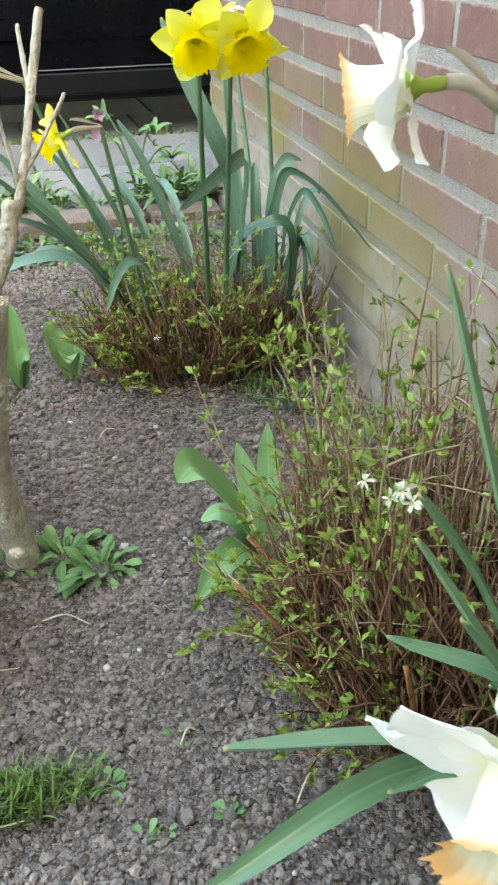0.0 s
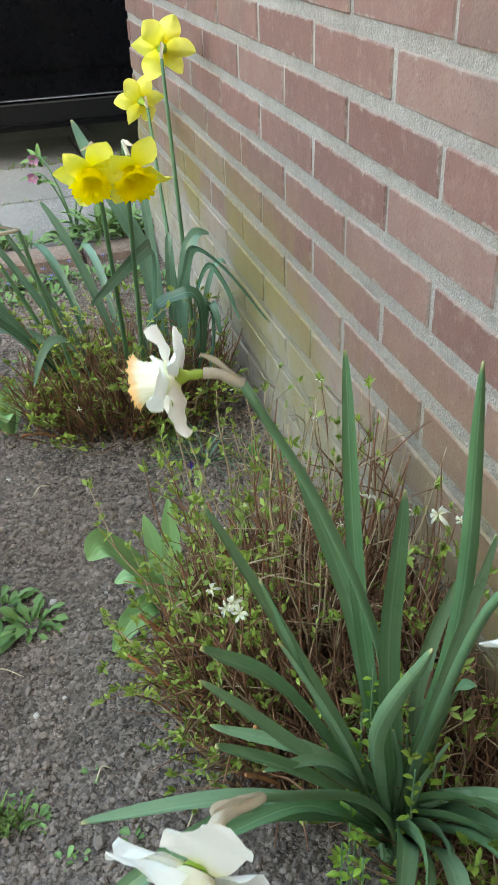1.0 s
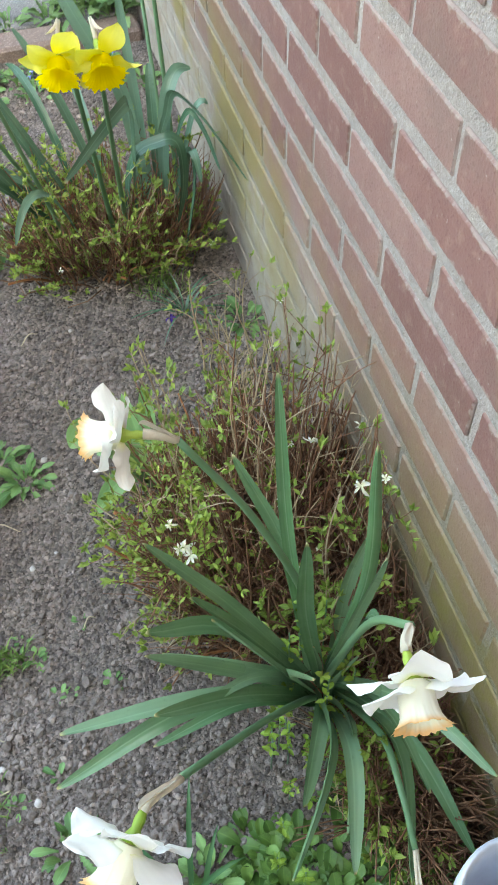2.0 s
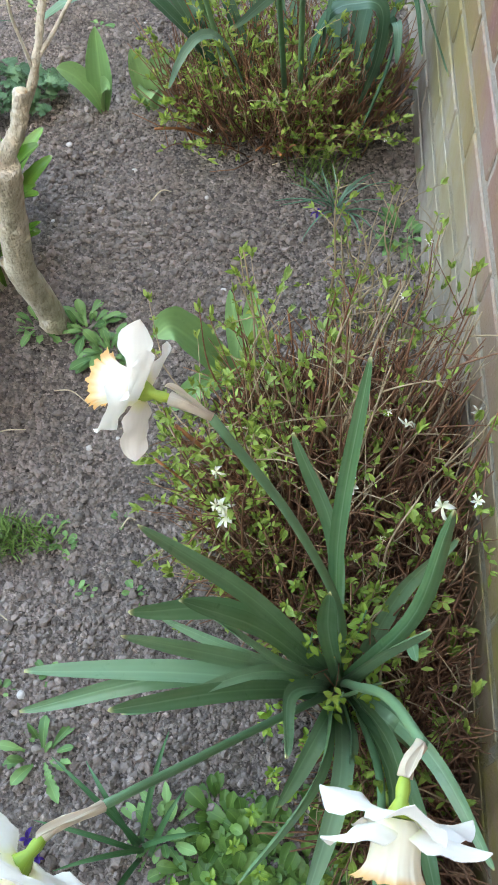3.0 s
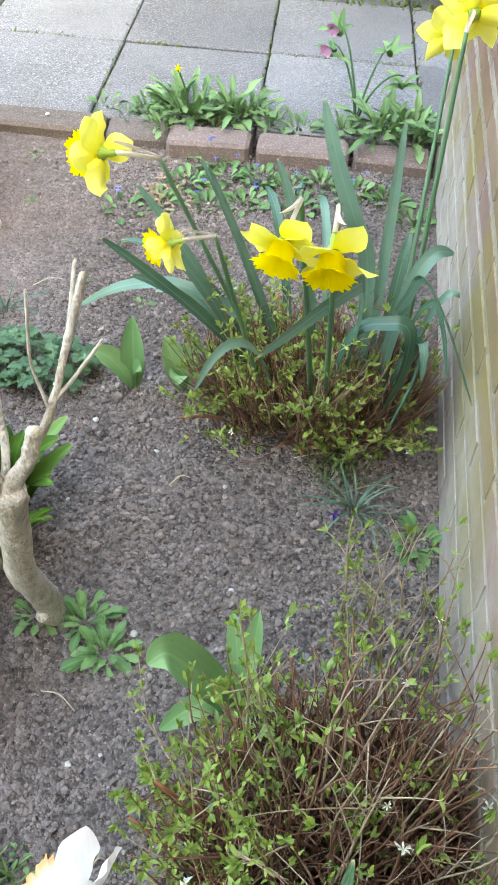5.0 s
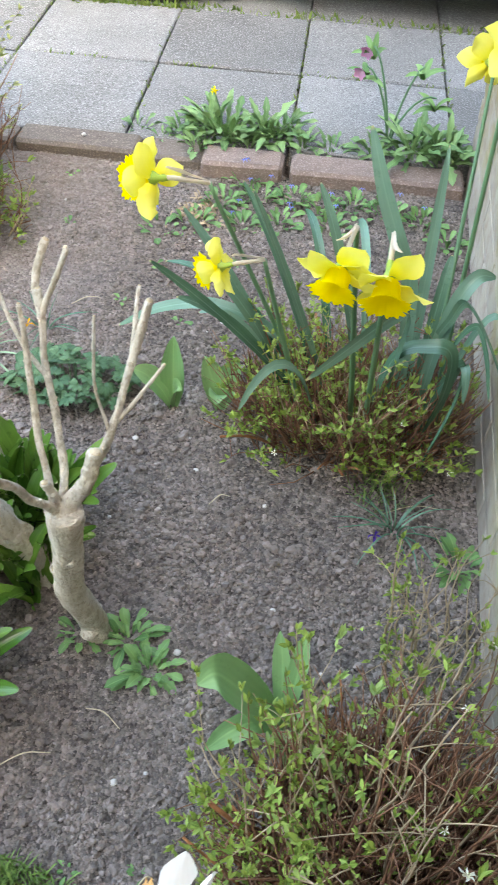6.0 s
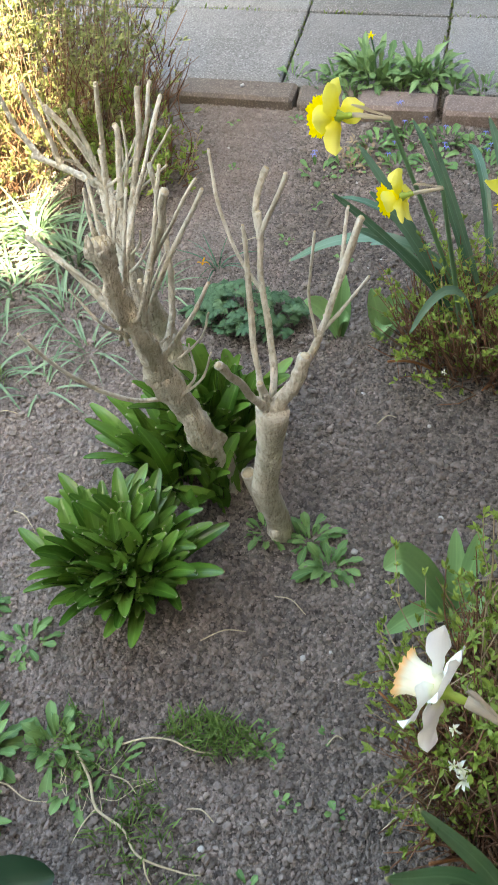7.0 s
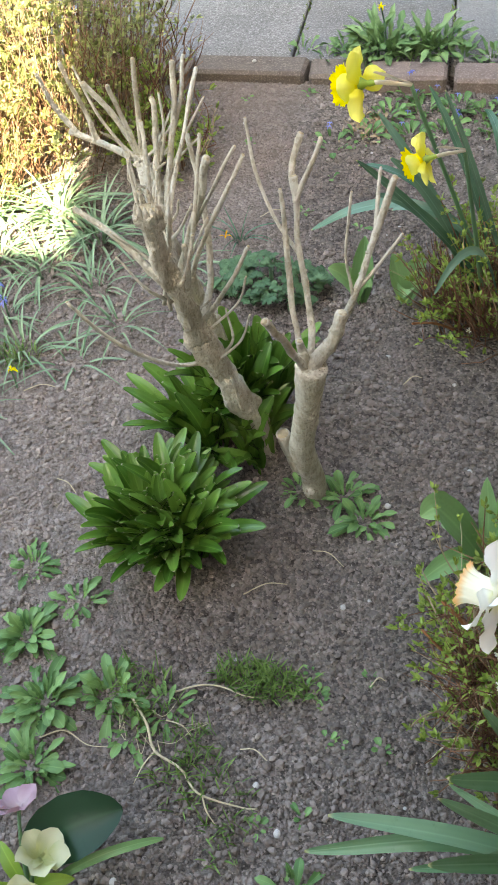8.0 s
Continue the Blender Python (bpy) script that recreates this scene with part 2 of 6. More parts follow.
def slab_mat(name, dark, mid, light, pits=0.6):
    m, nt, b = mat_base(name, 0.85, 0, 0.3)
    p = position(nt)
    n1, n2, n3 = noise_tex(nt, p, 5, 5, 0.6), noise_tex(nt, p, 60, 4, 0.65), noise_tex(nt, p, 230, 3, 0.6)
    f = calc(nt, "ADD", calc(nt, "MULTIPLY", rand(nt), 0.25), calc(nt, "ADD", calc(nt, "MULTIPLY", n1, 0.45), calc(nt, "MULTIPLY", n2, 0.35)))
    c = ramp(nt, f, [(0.3, dark), (0.55, mid), (0.8, light)])
    c = blend(nt, span(nt, n3, 0.54, 0.64, 0, pits), c, tuple(min(1, q * 1.6) for q in light))
    c = blend(nt, span(nt, n3, 0.36, 0.46, pits, 0), c, tuple(q * 0.6 for q in dark))
    nt.links.new(c, b.inputs["Base Color"])
    bump(nt, b, calc(nt, "ADD", n2, n3), 0.5, 0.002)
    return m


def plain_mat(name, colour, rough, metal=0.0, spec=0.5, vary=0.12, scale=40.0):
    m, nt, b = mat_base(name, rough, metal, spec)
    n1 = noise_tex(nt, coords(nt), scale, 4)
    c = ramp(nt, n1, [(0.3, tuple(q * (1 - vary) for q in colour)), (0.7, tuple(min(1, q * (1 + vary)) for q in colour))])
    nt.links.new(c, b.inputs["Base Color"])
    bump(nt, b, n1, 0.05, 0.001)
    return m


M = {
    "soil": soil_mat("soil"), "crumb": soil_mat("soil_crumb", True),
    "brick": brick_mat(), "mortar": mortar_mat(),
    "slab": slab_mat("paving_slab", (0.105, 0.101, 0.096), (0.180, 0.174, 0.168), (0.262, 0.255, 0.249)),
    "kerb": slab_mat("edging_brick", (0.105, 0.085, 0.070), (0.175, 0.143, 0.120), (0.255, 0.215, 0.188), 0.3),
    "kerb_red": slab_mat("red_edging_brick", (0.135, 0.098, 0.082), (0.225, 0.170, 0.145), (0.33, 0.265, 0.23), 0.3),
    "daffodil": leaf_mat("daffodil_leaf", (0.048, 0.125, 0.066), (0.165, 0.285, 0.200), 0.27, tip=(0.45, 0.42, 0.2), spec=0.5),
    "daffodil_fresh": leaf_mat("fresh_daffodil_leaf", (0.085, 0.205, 0.080), (0.245, 0.400, 0.240), 0.23, tip=(0.45, 0.42, 0.2), spec=0.5),
    "stem": leaf_mat("flower_stem", (0.085, 0.185, 0.085), (0.145, 0.265, 0.14), 0.45, stripes=18),
    "tulip": leaf_mat("tulip_leaf", (0.16, 0.33, 0.115), (0.28, 0.47, 0.20), 0.34, stripes=40),
    "strap": leaf_mat("strap_leaf", (0.034, 0.112, 0.012), (0.150, 0.300, 0.050), 0.25, stripes=30, tip=(0.35, 0.36, 0.2), spec=0.55),
    "weed": leaf_mat("weed_leaf", (0.062, 0.16, 0.045), (0.21, 0.37, 0.125), 0.5, stripes=8),
    "cover": leaf_mat("ground_cover_leaf", (0.040, 0.110, 0.020), (0.150, 0.280, 0.060), 0.42, stripes=8),
    "joint_weed": leaf_mat("joint_weed_leaf", (0.085, 0.185, 0.058), (0.235, 0.370, 0.150), 0.5, stripes=8),
    "lobed": leaf_mat("cranesbill_leaf", (0.045, 0.115, 0.05), (0.12, 0.225, 0.105), 0.5, stripes=8),
    "weed_bright": leaf_mat("bright_leaf", (0.10, 0.21, 0.02), (0.28, 0.42, 0.06), 0.45, stripes=8),
    "grey_leaf": leaf_mat("tuft_leaf", (0.12, 0.22, 0.11), (0.27, 0.39, 0.24), 0.4, stripes=10),
    "grass": leaf_mat("grass_blade", (0.06, 0.14, 0.022), (0.21, 0.33, 0.09), 0.5, True, stripes=6),
    "foliage": leaf_mat("shrub_leaf", (0.10, 0.175, 0.025), (0.32, 0.42, 0.085), 0.5, True, stripes=6, through_light=0.3),
    "foliage_pale": leaf_mat("pale_shrub_leaf", (0.14, 0.23, 0.05), (0.34, 0.46, 0.14), 0.5, True, stripes=6, through_light=0.3),
    "foliage_old": leaf_mat("olive_leaf", (0.145, 0.175, 0.055), (0.40, 0.42, 0.16), 0.5, True, stripes=6, through_light=0.42),
    "dark_leaf": leaf_mat("dark_leaf", (0.012, 0.05, 0.022), (0.03, 0.085, 0.04), 0.35, stripes=10),
    "twig": wood_mat("twig", (0.105, 0.044, 0.026), (0.27, 0.14, 0.082), island=True, scale=1.5, strength=0.4),
    # darker copy of twig: shade inside the shrubs is put into its colour
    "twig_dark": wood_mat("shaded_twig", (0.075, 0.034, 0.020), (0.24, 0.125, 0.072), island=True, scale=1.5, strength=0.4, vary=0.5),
    "twig_red": wood_mat("red_brown_stem", (0.18, 0.068, 0.028), (0.42, 0.19, 0.085), island=True, scale=1.5, strength=0.5),
    "twig_grey": wood_mat("grey_twig", (0.15, 0.098, 0.062), (0.36, 0.265, 0.175), island=True, scale=1.5, strength=0.4),
    "twig_pale": wood_mat("pale_twig", (0.24, 0.17, 0.10), (0.46, 0.36, 0.24), island=True, scale=1.5, strength=0.4),
    "bark": bark_mat(),
    "heartwood": wood_mat("cut_wood", (0.40, 0.31, 0.18), (0.62, 0.52, 0.36), scale=2.0),
    "straw": wood_mat("dry_straw", (0.38, 0.31, 0.19), (0.62, 0.54, 0.38), island=True, scale=2.0, strength=0.2),
    "yellow": petal_mat("yellow_petal", (0.96, 0.91, 0.07), (0.97, 0.95, 0.26), (0.97, 0.95, 0.42), pass_light=0.36),
    "yellow_cup": petal_mat("yellow_trumpet", (0.97, 0.87, 0.015), (0.97, 0.86, 0.012), (0.97, 0.9, 0.04), pass_light=0.72),
    "white": petal_mat("white_petal", (0.90, 0.90, 0.55), (0.96, 0.955, 0.92), (0.96, 0.96, 0.94), pass_light=0.36, lo=0.0, hi=0.25),
    "orange_cup": petal_mat("cream_orange_trumpet", (0.95, 0.93, 0.80), (0.96, 0.66, 0.32), (0.95, 0.84, 0.58), pass_light=0.38, lo=0.72, hi=0.97),
    "ovary": leaf_mat("flower_tube", (0.22, 0.36, 0.04), (0.36, 0.48, 0.08), 0.45, stripes=12),
    "spathe": leaf_mat("papery_sheath", (0.42, 0.33, 0.22), (0.74, 0.66, 0.53), 0.7, stripes=34, through_light=0.4),
    "blossom": petal_mat("white_blossom", (0.80, 0.78, 0.55), (0.86, 0.85, 0.78), (0.88, 0.87, 0.82)),
    "pink": petal_mat("pink_petal", (0.70, 0.48, 0.58), (0.70, 0.36, 0.56), (0.78, 0.58, 0.68)),
    "faded_pink": petal_mat("faded_pink_petal", (0.60, 0.47, 0.50), (0.58, 0.40, 0.48), (0.68, 0.55, 0.60)),
    "cream": petal_mat("cream_petal", (0.58, 0.60, 0.24), (0.78, 0.77, 0.54), (0.80, 0.79, 0.60)),
    "orange": petal_mat("orange_petal", (0.75, 0.38, 0.01), (0.78, 0.42, 0.02), (0.8, 0.5, 0.05)),
    "blue": petal_mat("blue_petal", (0.30, 0.36, 0.75), (0.25, 0.30, 0.72), (0.4, 0.45, 0.8)),
    "violet": petal_mat("violet_petal", (0.07, 0.03, 0.22), (0.09, 0.04, 0.30), (0.12, 0.06, 0.35)),
    "pebble": plain_mat("pale_pebble", (0.48, 0.455, 0.42), 0.7, vary=0.2),
    "paint": plain_mat("black_car_paint", (0.003, 0.003, 0.004), 0.15, spec=0.12),
    "rubber": plain_mat("tyre_rubber", (0.018, 0.018, 0.02), 0.75, spec=0.3, vary=0.3),
    "trim": plain_mat("dull_trim", (0.16, 0.165, 0.175), 0.35, 0.8),
    "alloy": plain_mat("alloy_rim", (0.45, 0.46, 0.47), 0.35, 1.0),
    "plastic": plain_mat("black_plastic", (0.004, 0.004, 0.0045), 0.5, spec=0.2),
    "plaster": plain_mat("plain_plaster", (0.42, 0.38, 0.34), 0.9, vary=0.15, scale=6),
    "roofing": plain_mat("roofing_felt", (0.08, 0.08, 0.085), 0.9, vary=0.2),
    "pot": plain_mat("pale_glaze", (0.60, 0.63, 0.70), 0.35),
    "stripe": leaf_mat("striped_leaf", (0.04, 0.13, 0.05), (0.07, 0.18, 0.07), 0.4, stripes=6.2),
    "moss": leaf_mat("moss", (0.06, 0.11, 0.015), (0.17, 0.23, 0.05), 0.8, True, stripes=3),
}
_glass, _nt, _b = mat_base("window_glass", 0.03)
_b.inputs["Base Color"].default_value = (0.02, 0.025, 0.03, 1)
_b.inputs["Specular IOR Level"].default_value = 0.8
M["glass"] = _glass


# ---- shapes ----
UP = Vector((0, 0, 1))


def V(*a):
    return Vector(a)


def mesh_of(name, verts, faces, material, uvs=None, smooth=True):
    me = bpy.data.meshes.new(name)
    me.from_pydata([tuple(v) for v in verts], [], faces)
    if uvs is not None:
        layer = me.uv_layers.new(name="UVMap")
        idx = np.empty(len(me.loops), dtype=np.int32)
        me.loops.foreach_get("vertex_index", idx)
        layer.data.foreach_set("uv", np.asarray(uvs, dtype=np.float32)[idx].ravel())
    me.polygons.foreach_set("use_smooth", [smooth] * len(me.polygons))
    me.materials.append(material)
    me.update()
    if smooth:
        me.set_sharp_from_angle(angle=radians(95))   # thin rims of leaves and petals
    return me


def part(name, me, parent, m=None, label="", kind=""):
    """Links a mesh as one part under a thing or a part."""
    ob = new(name, me)
    ob.parent = parent
    if m is not None:
        ob.matrix_basis = m
    return tagged(ob, label=label, kind=kind)


def thing(name, loc, label, category, group="", kind=""):
    ob = new(name)
    ob.location = loc
    ob.empty_display_size = 0.02
    return tagged(ob, label, category, group, kind)


class Shape:
    """Collects rings and faces of several pieces into one mesh."""

    def __init__(self):
        self.v, self.f, self.uv = [], [], []

    def rings(self, rings, uvs, cap0=True, cap1=True):
        k, s = len(rings[0]), len(self.v)
        for r, u in zip(rings, uvs):
            self.v.extend(r)
            self.uv.extend(u)
        for i in range(len(rings) - 1):
            a = s + i * k
            for j in range(k):
                j2 = (j + 1) % k
                self.f.append((a + j, a + j2, a + k + j2, a + k + j))
        if cap0:
            self.f.append(tuple(range(s + k - 1, s - 1, -1)))
        if cap1:
            e = s + (len(rings) - 1) * k
            self.f.append(tuple(range(e, e + k)))

    def mesh(self, name, material, smooth=True):
        return mesh_of(name, self.v, self.f, material, self.uv, smooth)


def bez(p0, p1, p2, p3, n=10):
    out = []
    for i in range(n):
        t = i / (n - 1)
        a = 1 - t
        out.append(p0 * a ** 3 + p1 * 3 * a * a * t + p2 * 3 * a * t * t + p3 * t ** 3)
    return out


def spline(points, per=6):
    """A smooth line through the points."""
    P = [points[0] * 2 - points[1], *points, points[-1] * 2 - points[-2]]
    out = []
    for i in range(1, len(P) - 2):
        for k in range(per):
            t = k / per
            out.append(0.5 * (P[i] * 2 + (P[i + 1] - P[i - 1]) * t + (P[i - 1] * 2 - P[i] * 5 + P[i + 1] * 4 - P[i + 2]) * t * t
                              + (P[i] * 3 - P[i - 1] - P[i + 1] * 3 + P[i + 2]) * t ** 3))
    out.append(points[-1].copy())
    return out


def frames(path, hint):
    out, n = [], hint.copy()
    for i, p in enumerate(path):
        t = (path[min(i + 1, len(path) - 1)] - path[max(i - 1, 0)]).normalized()
        n = n - t * n.dot(t)
        if n.length < 1e-5:
            n = t.orthogonal()
        n.normalize()
        out.append((p, t, n.copy(), t.cross(n)))
    return out


def tube(shape, path, radii, sides=8, rough=0.0, rng=random):
    rings, uvs = [], []
    m = len(path) - 1
    for i, (p, t, n, s) in enumerate(frames(path, V(0.3, 0.2, 1) if abs((path[-1] - path[0]).normalized().z) < 0.9 else V(1, 0.1, 0))):
        f = i / m * (len(radii) - 1)
        k = min(int(f), len(radii) - 2)
        r = radii[k] + (radii[k + 1] - radii[k]) * (f - k)
        ring = []
        for j in range(sides):
            a = 2 * math.pi * j / sides
            q = r * (1 + rough * (noise.noise(p * 16 + V(math.cos(a), math.sin(a), 0) * 1.5) + 0.65 * noise.noise(p * 60 + V(math.cos(a), math.sin(a), 0) * 3.5) + rng.uniform(-0.12, 0.12)))
            ring.append(p + n * (math.cos(a) * q) + s * (math.sin(a) * q))
        rings.append(ring)
        uvs.append([(j / sides, i / m) for j in range(sides)])
    shape.rings(rings, uvs)


STRAP = ((0.0, 0.52), (0.25, 0.8), (0.55, 1.0), (0.78, 0.9), (0.89, 0.7), (0.95, 0.5), (0.98, 0.33), (1.0, 0.12))
BLUNT = ((0.0, 0.5), (0.2, 0.74), (0.45, 0.98), (0.7, 1.0), (0.84, 0.9), (0.92, 0.72), (0.97, 0.48), (1.0, 0.2))
POINT = ((0.0, 0.8), (0.3, 1.0), (0.6, 0.85), (0.85, 0.45), (1.0, 0.04))
BROAD = ((0.0, 0.22), (0.15, 0.52), (0.35, 0.9), (0.55, 1.0), (0.72, 0.9), (0.86, 0.63), (0.94, 0.38), (1.0, 0.08))
OVATE = ((0.0, 0.16), (0.15, 0.5), (0.4, 1.0), (0.62, 0.95), (0.82, 0.62), (0.94, 0.3), (1.0, 0.05))
SPOON = ((0.0, 0.22), (0.3, 0.34), (0.55, 0.75), (0.75, 1.0), (0.9, 0.8), (1.0, 0.15))
JAGGED = ((0.0, 0.18), (0.14, 0.34), (0.2, 0.18), (0.33, 0.6), (0.39, 0.3), (0.52, 0.85), (0.59, 0.45), (0.72, 1.0), (0.79, 0.66), (0.88, 0.6), (1.0, 0.05))
PETAL = ((0.0, 0.40), (0.15, 0.66), (0.3, 0.88), (0.45, 0.99), (0.56, 0.98), (0.68, 0.86), (0.79, 0.66), (0.88, 0.44), (0.95, 0.22), (1.0, 0.02))


def at(profile, t):
    for (a, x), (b, y) in zip(profile, profile[1:]):
        if t <= b:
            return x + (y - x) * (t - a) / (b - a)
    return profile[-1][1]


def blade(shape, path, width, profile, hint, fold=0.2, thick=0.0009, twist=0.0, wave=0.0, phase=0.0, cols=5):
    """A leaf or petal along a path: channelled, a little thick, with a waved edge if wanted."""
    rings, uvs = [], []
    m = len(path) - 1
    ts = [(i / m, p, t, n, s) for i, (p, t, n, s) in enumerate(frames(path, hint))]
    if m > 4:                                    # finer steps towards a rounded tip
        (f0, p0, t0, n0, s0), (f1, p1, t1, n1, s1) = ts[-2:]
        ts[-1:] = [(f0 + (f1 - f0) * k, p0.lerp(p1, k), t0, n0, s0) for k in (0.35, 0.65, 0.86, 1.0)]
    us = [2 * k / (cols - 1) - 1 for k in range(cols)]
    for f, p, t, n, s in ts:
        if twist:
            turn = Matrix.Rotation(twist * f, 3, t)
            n, s = turn @ n, turn @ s
        w = width * at(profile, f) / 2
        ring, uv = [], []
        for u in us:
            lift = fold * w * abs(u) ** 1.5 + wave * w * abs(u) * (math.sin(f * 8 + phase + u * 1.7) + 0.4 * math.sin(f * 21 + phase * 2 + u * 3.1))
            ring.append(p + s * (u * w) + n * lift)
            uv.append((u * 0.5 + 0.5, f))
        for u in us[-2:0:-1]:
            lift = fold * w * abs(u) ** 1.5 + wave * w * abs(u) * (math.sin(f * 8 + phase + u * 1.7) + 0.4 * math.sin(f * 21 + phase * 2 + u * 3.1)) - thick * (1.4 - abs(u))
            ring.append(p + s * (u * w) + n * lift)
            uv.append((u * 0.5 + 0.5, f))
        rings.append(ring)
        uvs.append(uv)
    shape.rings(rings, uvs)


def leaf_path(base, tip, rise, out=0.35, n=10):
    """From the base to the tip in one bow. rise: how far the leaf bows above the straight line; out: where it bends."""
    d = tip - base
    flat = V(d.x, d.y, 0)
    steep = UP * (0.12 * flat.length)
    return bez(base, base + d * (out * 0.85) + UP * rise * 1.35 + steep, base + d * (out + 0.33) + UP * rise * 1.3 + steep * 0.5, tip, n)


def facing(loc, direction, roll=0.0):
    """A pose whose z looks along direction."""
    return Matrix.Translation(loc) @ direction.normalized().to_track_quat("Z", "Y").to_matrix().to_4x4() @ Matrix.Rotation(roll, 4, "Z")


def box(x0, x1, y0, y1, z0, z1):
    v = [(x, y, z) for x in (x0, x1) for y in (y0, y1) for z in (z0, z1)]
    f = [(0, 1, 3, 2), (4, 6, 7, 5), (0, 4, 5, 1), (2, 3, 7, 6), (0, 2, 6, 4), (1, 5, 7, 3)]
    return v, f


def soft_box(sx, sy, sz, r, jitter=0.0, rng=random):
    """A chamfered block round its middle: chamfer r, corners moved by jitter."""
    bm = bmesh.new()
    bmesh.ops.create_cube(bm, size=1.0)
    for v in bm.verts:
        v.co = V(v.co.x * sx, v.co.y * sy, v.co.z * sz) + V(*(rng.uniform(-jitter, jitter) for _ in range(3)))
    bmesh.ops.bevel(bm, geom=bm.edges[:], offset=r, segments=1, affect="EDGES")
    return bm


def bm_mesh(name, bm, material, smooth=False):
    me = bpy.data.meshes.new(name)
    bm.to_mesh(me)
    bm.free()
    me.materials.append(material)
    me.polygons.foreach_set("use_smooth", [smooth] * len(me.polygons))
    return me


def grid_noise(x, y, cell, seed):
    """Smooth value noise in -1..1 over arrays of places."""
    table = np.random.RandomState(seed).uniform(-1, 1, (257, 257))
    u, v = x / cell, y / cell
    i, j = np.floor(u).astype(int), np.floor(v).astype(int)
    a, b = u - i, v - j
    a, b = a * a * (3 - 2 * a), b * b * (3 - 2 * b)
    g = lambda p, q: table[p % 257, q % 257]
    return (g(i, j) * (1 - a) + g(i + 1, j) * a) * (1 - b) + (g(i, j + 1) * (1 - a) + g(i + 1, j + 1) * a) * b


BED_END = 2.26


def ground_z(x, y):
    x, y = np.asarray(x, float), np.asarray(y, float)
    h = 0.011 * grid_noise(x, y, 0.34, 1) + 0.0045 * grid_noise(x, y, 0.11, 2) + 0.0018 * grid_noise(x, y, 0.038, 3) + 0.0014 * grid_noise(x, y, 0.019, 4)
    h = h * np.clip((4 - np.hypot(x, y - 1)) / 1.0, 0, 1)
    return h * np.clip((BED_END - y) / 0.06, 0, 1) - 0.05 * np.clip((y - BED_END) / 0.08, 0, 1)


def gz(x, y):
    return float(ground_z(x, y))


def on_ground(x, y, sink=0.004):
    return V(x, y, (gz(x, y) if y < 2.25 else 0.026) - sink)


# ---- the large structure ----
def build_ground():
    xs = np.concatenate([[-400, -120, -40, -15, -6, -3.5, -2.4], np.arange(-1.7, 0.62, 0.011), [0.9, 1.5, 3, 6, 15, 40, 120, 400]])
    ys = np.concatenate([[-400, -120, -40, -15, -6, -3, -1.4, -0.7], np.arange(-0.1, 2.5, 0.011), [2.7, 3.2, 4, 6, 9, 15, 40, 120, 400]])
    X, Y = np.meshgrid(xs, ys)
    Z = ground_z(X, Y)
    nx, ny = len(xs), len(ys)
    i, j = np.meshgrid(np.arange(nx - 1), np.arange(ny - 1))
    a = (j * nx + i).ravel()
    faces = np.stack([a, a + 1, a + nx + 1, a + nx], 1)
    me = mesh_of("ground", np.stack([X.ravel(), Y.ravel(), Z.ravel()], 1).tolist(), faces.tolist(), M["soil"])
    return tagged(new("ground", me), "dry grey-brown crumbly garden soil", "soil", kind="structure")


